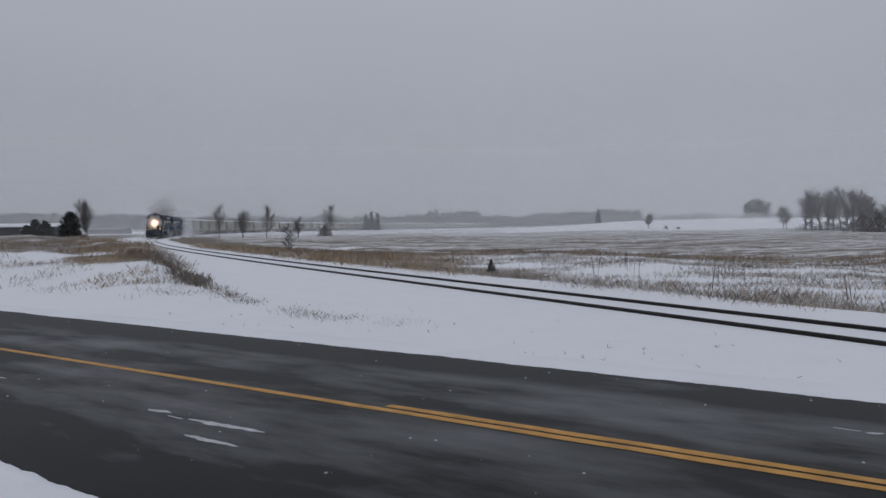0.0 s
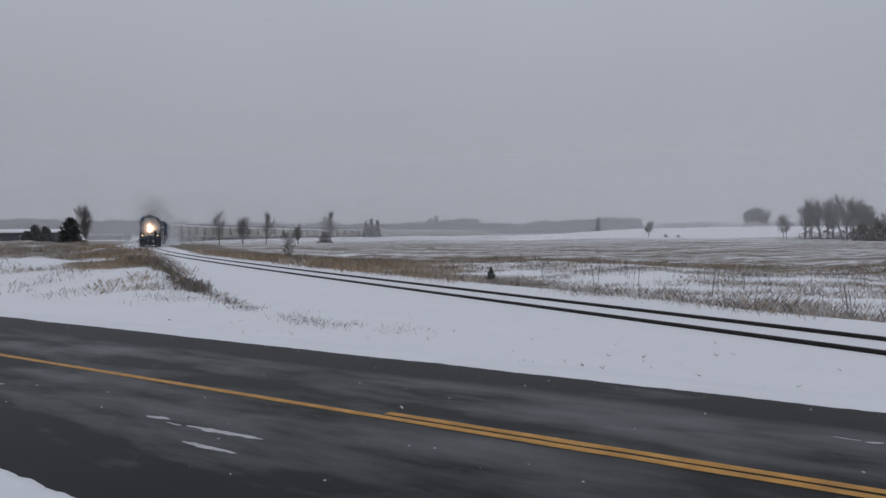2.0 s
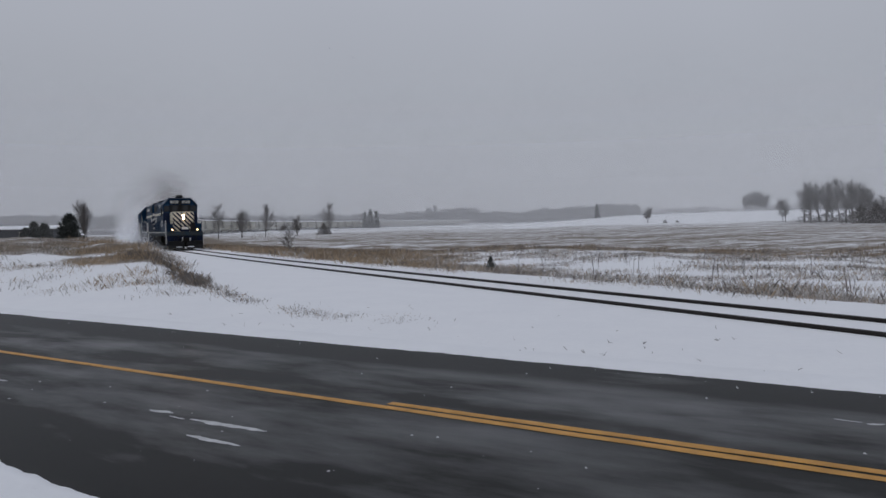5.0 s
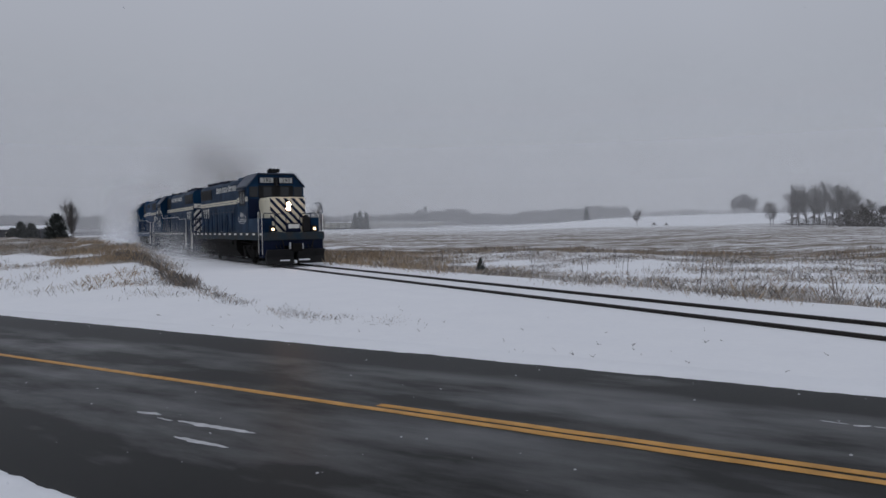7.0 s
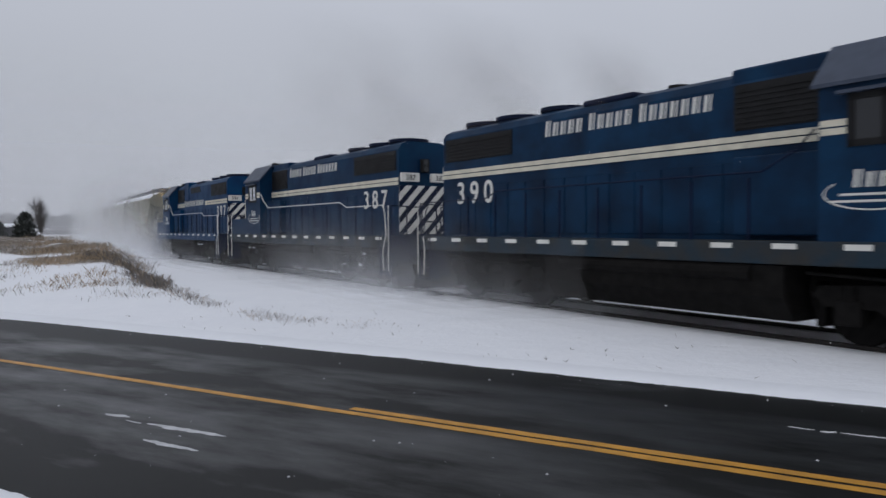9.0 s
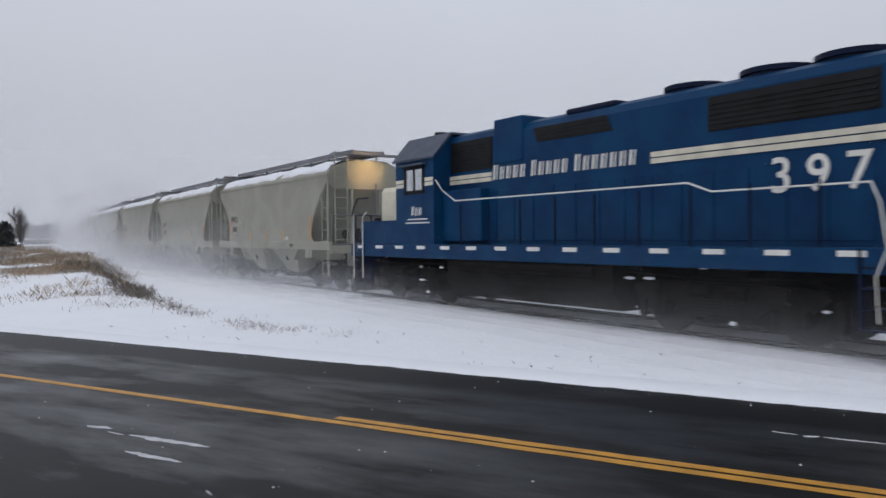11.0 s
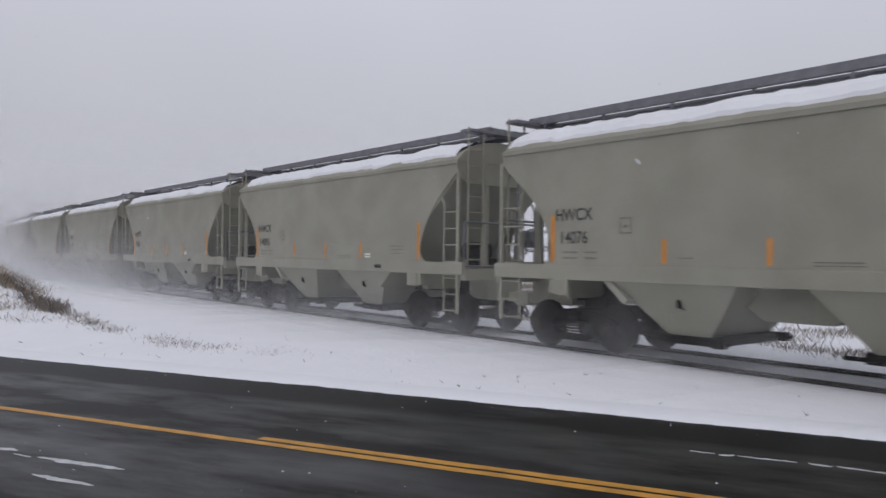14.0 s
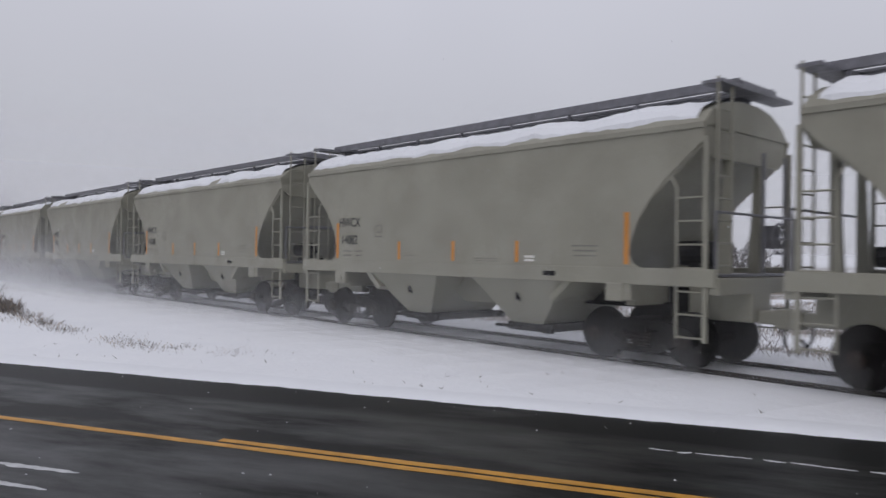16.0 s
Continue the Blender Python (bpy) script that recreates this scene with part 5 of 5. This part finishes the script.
def bare_tree(px, dist, h, spread=.5, seed=0, stems=1, lean=0.0, label="", twig=.012):
    rnd = random.Random(seed)
    trunk, crown = Heap(), Heap()

    def grow(p, d, length, r, level):
        heap = trunk if level < 1 else crown
        q = Vector(p)
        steps = (8, 4, 3, 2)[level]
        for k in range(steps):
            d = (d + Vector((rnd.gauss(0, .07), rnd.gauss(0, .07), rnd.gauss(.06, .05)))).normalized()
            e = q + d * length / steps
            heap.limb(q, e, r * (1 - .8 * k / steps), max(twig, r * (1 - .8 * (k + 1) / steps)), 6 if level < 1 else 3)
            if level < 3 and (level > 0 or k > 0):
                for _ in range((3, 2, 2)[level]):
                    a = rnd.uniform(0, 2 * math.pi)
                    out = Vector((math.cos(a), math.sin(a), 0)) * (spread + rnd.uniform(-.15, .3)) + d * .75
                    size = (.42 * (1 - .55 * k / steps), .55, .6)[level]
                    grow(e, out.normalized(), length * size * rnd.uniform(.7, 1.15), max(twig, r * (1 - .8 * k / steps) * .45), level + 1)
            q = e
    for s in range(stems):
        d = Vector((lean + rnd.gauss(0, .05) * (stems > 1), rnd.gauss(0, .05) * (stems > 1), 1)).normalized()
        off = Vector((rnd.gauss(0, .25), rnd.gauss(0, .25), -.15)) if stems > 1 else Vector((0, 0, -.15))
        grow(off, d, h * .95 * rnd.uniform(.85, 1.05), h * .018, 0)
    top = max(v[2] for v in crown.v)
    k = h / top
    tree = new("bare_tree")
    for heap, nm in ((trunk, "trunk"), (crown, "crown")):
        heap.v = [(x * k, y * k, z * k) for x, y, z in heap.v]
        heap.make(nm, BARK, tree)
    tree.matrix_world = pose(*spot(px, dist), 0, 0, rnd.uniform(0, 360))
    return tagged(tree, label or "leafless winter tree standing in the snowy field", "tree")


TREES = [(1424, 212, 9.6, .34, 2), (1449, 216, 11.2, .34, 2), (1474, 218, 10.6, .36, 2), (1498, 214, 11.0, .36, 2), (1521, 212, 10.4, .40, 2), (1543, 208, 8.8, .45, 2), (1330, 432, 11.5, .6, 2), (1348, 440, 12, .6, 2),
         (153, 74, 4.3, .22, 2), (388, 165, 7.6, .40, 1), (430, 160, 6.0, .55, 2), (471, 165, 7.6, .26, 1), (527, 175, 5.2, .6, 2), (586, 178, 8.0, .55, 1),
         (1147, 240, 5.0, .6, 2), (1388, 215, 6.8, .6, 2), (1436, 205, 11.0, .30, 2), (1462, 210, 10.8, .32, 2), (1487, 205, 11.6, .30, 1), (1510, 200, 10.6, .40, 2),
         (1532, 205, 9.8, .45, 2), (1322, 430, 10.5, .6, 2), (1340, 435, 12, .65, 2), (1356, 430, 10, .6, 2), (1560, 185, 6.5, .6, 2), (297, 260, 9.5, .6, 1)]
for i, (px, dist, h, sp, st) in enumerate(TREES):
    bare_tree(px, dist, h, sp, 40 + i, st, twig=.005 + dist * .00005)
bare_tree(519, 60, 2.6, .75, 90, 1, lean=.55, label="thin crooked shrub leaning at the edge of the field", twig=.005)


def shrub(px, dist, h, w, seed, material, name, label, cat, needles=900, taper=.75):
    rnd = random.Random(seed)
    stem, leaf = Heap(), Heap()
    stem.limb((0, 0, -.1), (0, 0, h * .8), h * .03, h * .01, 6)
    for _ in range(needles):
        z = rnd.random() ** 1.3
        r = w * .5 * (1 - z) ** taper * math.sqrt(rnd.random()) * rnd.uniform(.7, 1.25)
        a = rnd.uniform(0, 2 * math.pi)
        leaf.blade((r * math.cos(a), r * math.sin(a), z * h), h * .12, h * .03, .9, rnd)
    ob = new(name)
    stem.make("trunk", BARK, ob)
    leaf.make("foliage", material, ob)
    ob.matrix_world = pose(*spot(px, dist))
    return tagged(ob, label, cat)


for px, dist, h, w in ((126, 80, 2.4, 2.4), (62, 165, 3.6, 3.0), (80, 160, 3.3, 3.2), (48, 168, 2.6, 3)):
    shrub(px, dist, h, w, int(px), FIR, "juniper", "dark evergreen juniper bush beside the field", "bush", 1100, .42)
shrub(868, 31, .62, .58, 7, FIR, "small_fir", "small dark fir sapling in the snow", "sapling", 500)
for px, dist, h in ((648, 470, 9.5), (657, 472, 11), (668, 470, 10), (1058, 420, 7.5), (760, 640, 14), (772, 640, 16)):
    shrub(px, dist, h, h * .5, int(px), FIR, "fir_tree", "dark fir standing at the far edge of the fields", "tree", 600)
for px, dist, h, w in ((1432, 208, 2.0, 9), (1462, 208, 2.2, 9), (1492, 208, 2.2, 9), (1520, 208, 2.6, 9), (1525, 175, 3.2, 8), (1555, 178, 3.8, 9), (1590, 180, 4.2, 9), (1640, 185, 6, 9), (1700, 200, 8, 10), (575, 172, 2.4, 4), (1178, 235, .9, 1.8), (1200, 235, .8, 2)):
    shrub(px, dist, h, w, int(px), BARK, "thicket", "dense leafless thicket at the field's edge", "bush", 700)


def far_woods():
    """The wooded skyline, as uncountable trunks and twigs."""
    rnd = random.Random(3)
    heap = Heap()

    def crown(px, dist, h, w, n):
        x, y, z = spot(px, dist)
        heap.limb((x, y, z - 1), (x, y, z + h * .6), .22, .1, 3)
        for _ in range(n):
            a, t = rnd.uniform(0, 2 * math.pi), rnd.random()
            r = w * .5 * math.sin(math.pi * min(1, .12 + .88 * t)) ** .6 * math.sqrt(rnd.random())
            heap.blade((x + r * math.cos(a), y + r * math.sin(a), z + h * (.05 + .9 * t)), h * .16, h * .05, .8, rnd)
    px = 330
    while px < 1130:
        big = 1.0 + .35 * (755 < px < 845) + .1 * (940 < px < 1060)
        h = (9.5 + 4 * noise.noise((px * .02, 0, 0)) + rnd.uniform(-1.5, 1.5)) * big
        crown(px, rnd.uniform(730, 830), h * .84 + 4, h, 190)
        px += rnd.uniform(3.0, 5.5)
    px = -200
    while px < 330:
        crown(px, rnd.uniform(700, 800), 15 + 4 * noise.noise((px * .01, 3, 0)), 16, 150)
        px += rnd.uniform(5, 9)
    px = 1060
    while px < 1750:
        h = 5.0 + 3 * noise.noise((px * .015, 6, 0))
        crown(px, rnd.uniform(560, 640), h, h * 1.5, 120)
        px += rnd.uniform(6, 13)
    tagged(heap.make("far_woods", BARK), "distant leafless woods along the misty skyline", "woods", kind="stuff")


far_woods()


# ---- the low house beyond the left field ----
def farmhouse():
    house = new("farmhouse")
    wall = mat("grey_siding", (0.085, 0.09, 0.105), 0.8, vary=0.15)
    bm = B()
    box(bm, -9, 9, -4, 4, -.3, 2.5, .02)
    part("wall", bm, wall, house)
    bm = B()
    prism(bm, [(-4.5, 2.4), (0, 3.0), (4.5, 2.4), (4.5, 2.6), (0, 3.2), (-4.5, 2.6)], 0, -9.5, 9.5)
    part("roof", bm, SNOW, house, "snow-covered low gable roof")
    for x in (-6, -2, 3, 6.5):
        bm = B()
        box(bm, x - .6, x + .6, -4.03, -3.99, .9, 1.9)
        w = part("window", bm, WHITE, house)
        bm = B()
        box(bm, x - .5, x + .5, -4.045, -4.03, 1.0, 1.8)
        part("pane", bm, GLASS, w)
    x, y, z = spot(28, 178)
    house.matrix_world = pose(x, y, z, 0, 0, 8)
    tagged(house, "long low grey farmhouse with a snowy roof", "house")


farmhouse()
bm = B()
x, y, z = spot(195, 330)
box(bm, -7, 7, -4, 4, -.5, 1.7, .05)
prism(bm, [(-4.4, 1.6), (0, 2.6), (4.4, 1.6)], 0, -7.3, 7.3)
barn = finish("barn", bm, mat("weathered_barn", (0.30, 0.30, 0.31), .8, vary=.1))
barn.matrix_world = pose(x, y, z)
tagged(barn, "pale snow-dusted barn far off in the mist", "barn")

# ---- overhead wires high over the field ----
for k, (a, c) in enumerate((((-70, 52, 19.5), (30, 60, 27.0)), ((-70, 55, 22.0), (30, 63, 29.5)))):
    bm = B()
    a, c = Vector(a), Vector(c)
    pts = [a.lerp(c, i / 20) - Vector((0, 0, 3.0 * (i / 20) * (1 - i / 20))) for i in range(21)]
    tube(bm, pts, .012, 4)
    tagged(finish("overhead_wire", bm, BLACK), "thin black overhead wire against the sky", "wire", "overhead wires", "structure")

# ---- slush and lumps on the road ----
SLUSH = mat("grey_slush", (0.55, 0.56, 0.58), .7, vary=.25, scale=6, bump=.006, grain=30)


def slush(x0, y0, x1, y1, w, seed):
    """A streak of trodden slush, in the road's frame."""
    rnd = random.Random(seed)
    bm = B()
    prev = None
    n = max(8, int(abs(x1 - x0) / .03))
    for i in range(n + 1):
        t = i / n
        x, y = x0 + (x1 - x0) * t, y0 + (y1 - y0) * t
        k = w * math.sin(math.pi * t) ** .6 * (.55 + .9 * abs(noise.noise((x * 7, y * 7, seed))))
        j = noise.noise((x * 5, seed, 2)) * w * .6
        row = [bm.verts.new((x, y + j - k, .002)), bm.verts.new((x, y + j, .006 + .006 * rnd.random())), bm.verts.new((x, y + j + k, .002))]
        if prev:
            for a, c in ((0, 1), (1, 2)):
                bm.faces.new((prev[a], prev[c], row[c], row[a]))
        prev = row
    ob = finish("slush_streak", bm, SLUSH)
    ob.matrix_world = ROAD_M
    tagged(ob, "thin streak of grey slush on the asphalt", "slush", "slush streaks", "structure")


slush(-6.05, 4.73, -5.05, 4.78, .062, 1)
slush(-5.62, 4.34, -4.92, 4.35, .052, 2)
slush(-6.75, 4.78, -6.4, 4.80, .05, 3)
slush(-6.35, 4.71, -6.1, 4.70, .02, 4)
slush(-9.95, 4.84, -9.7, 4.84, .03, 5)
edge, x = random.Random(4), -0.7
while x < 4.5:
    step = edge.uniform(.12, .75)
    slush(x, 7.58 + edge.gauss(0, .02), x + step * .85, 7.57 + edge.gauss(0, .02), edge.uniform(.010, .034), int(50 + x * 7))
    x += step
lumps = Heap()
rnd = random.Random(8)
for _ in range(150):
    x, y = rnd.uniform(-16, 4), rnd.choice((rnd.uniform(2.8, 8.6), rnd.gauss(8.75, .12), rnd.gauss(4.4, .5)))
    r = rnd.choice((.004, .006, .009, .016))
    k = len(lumps.v)
    for i in range(5):
        a = i * 1.2566 + rnd.random() * .5
        lumps.v.append((x + r * math.cos(a), y + r * math.sin(a), .001))
    lumps.v.append((x, y, r * .7))
    lumps.f += [(k + i, k + (i + 1) % 5, k + 5) for i in range(5)]
ob = lumps.make("snow_lumps", SLUSH)
ob.matrix_world = ROAD_M
tagged(ob, "small lumps of snow scattered over the road", "snow lumps", kind="stuff")

bits = Heap()
for _ in range(70):
    x, y = rnd.uniform(-14, 9), FAR_EDGE + .5 + 4.5 * rnd.random() ** 1.4
    p = ROAD_D * x + ROAD_N * y
    if track_side(p.x, p.y) > -1.5:
        continue
    z = land(p.x, p.y)[0] + .01
    for _ in range(rnd.choice((1, 1, 2, 4))):
        a, n = rnd.uniform(0, 6.3), rnd.uniform(.02, .07)
        bits.limb((p.x, p.y, z), (p.x + n * math.cos(a), p.y + n * math.sin(a), z + rnd.uniform(0, .06)), .004, .002, 3)
tagged(bits.make("grass_bits", WEED), "broken grass stems lying on the snowy verge", "debris", kind="stuff")


motions()
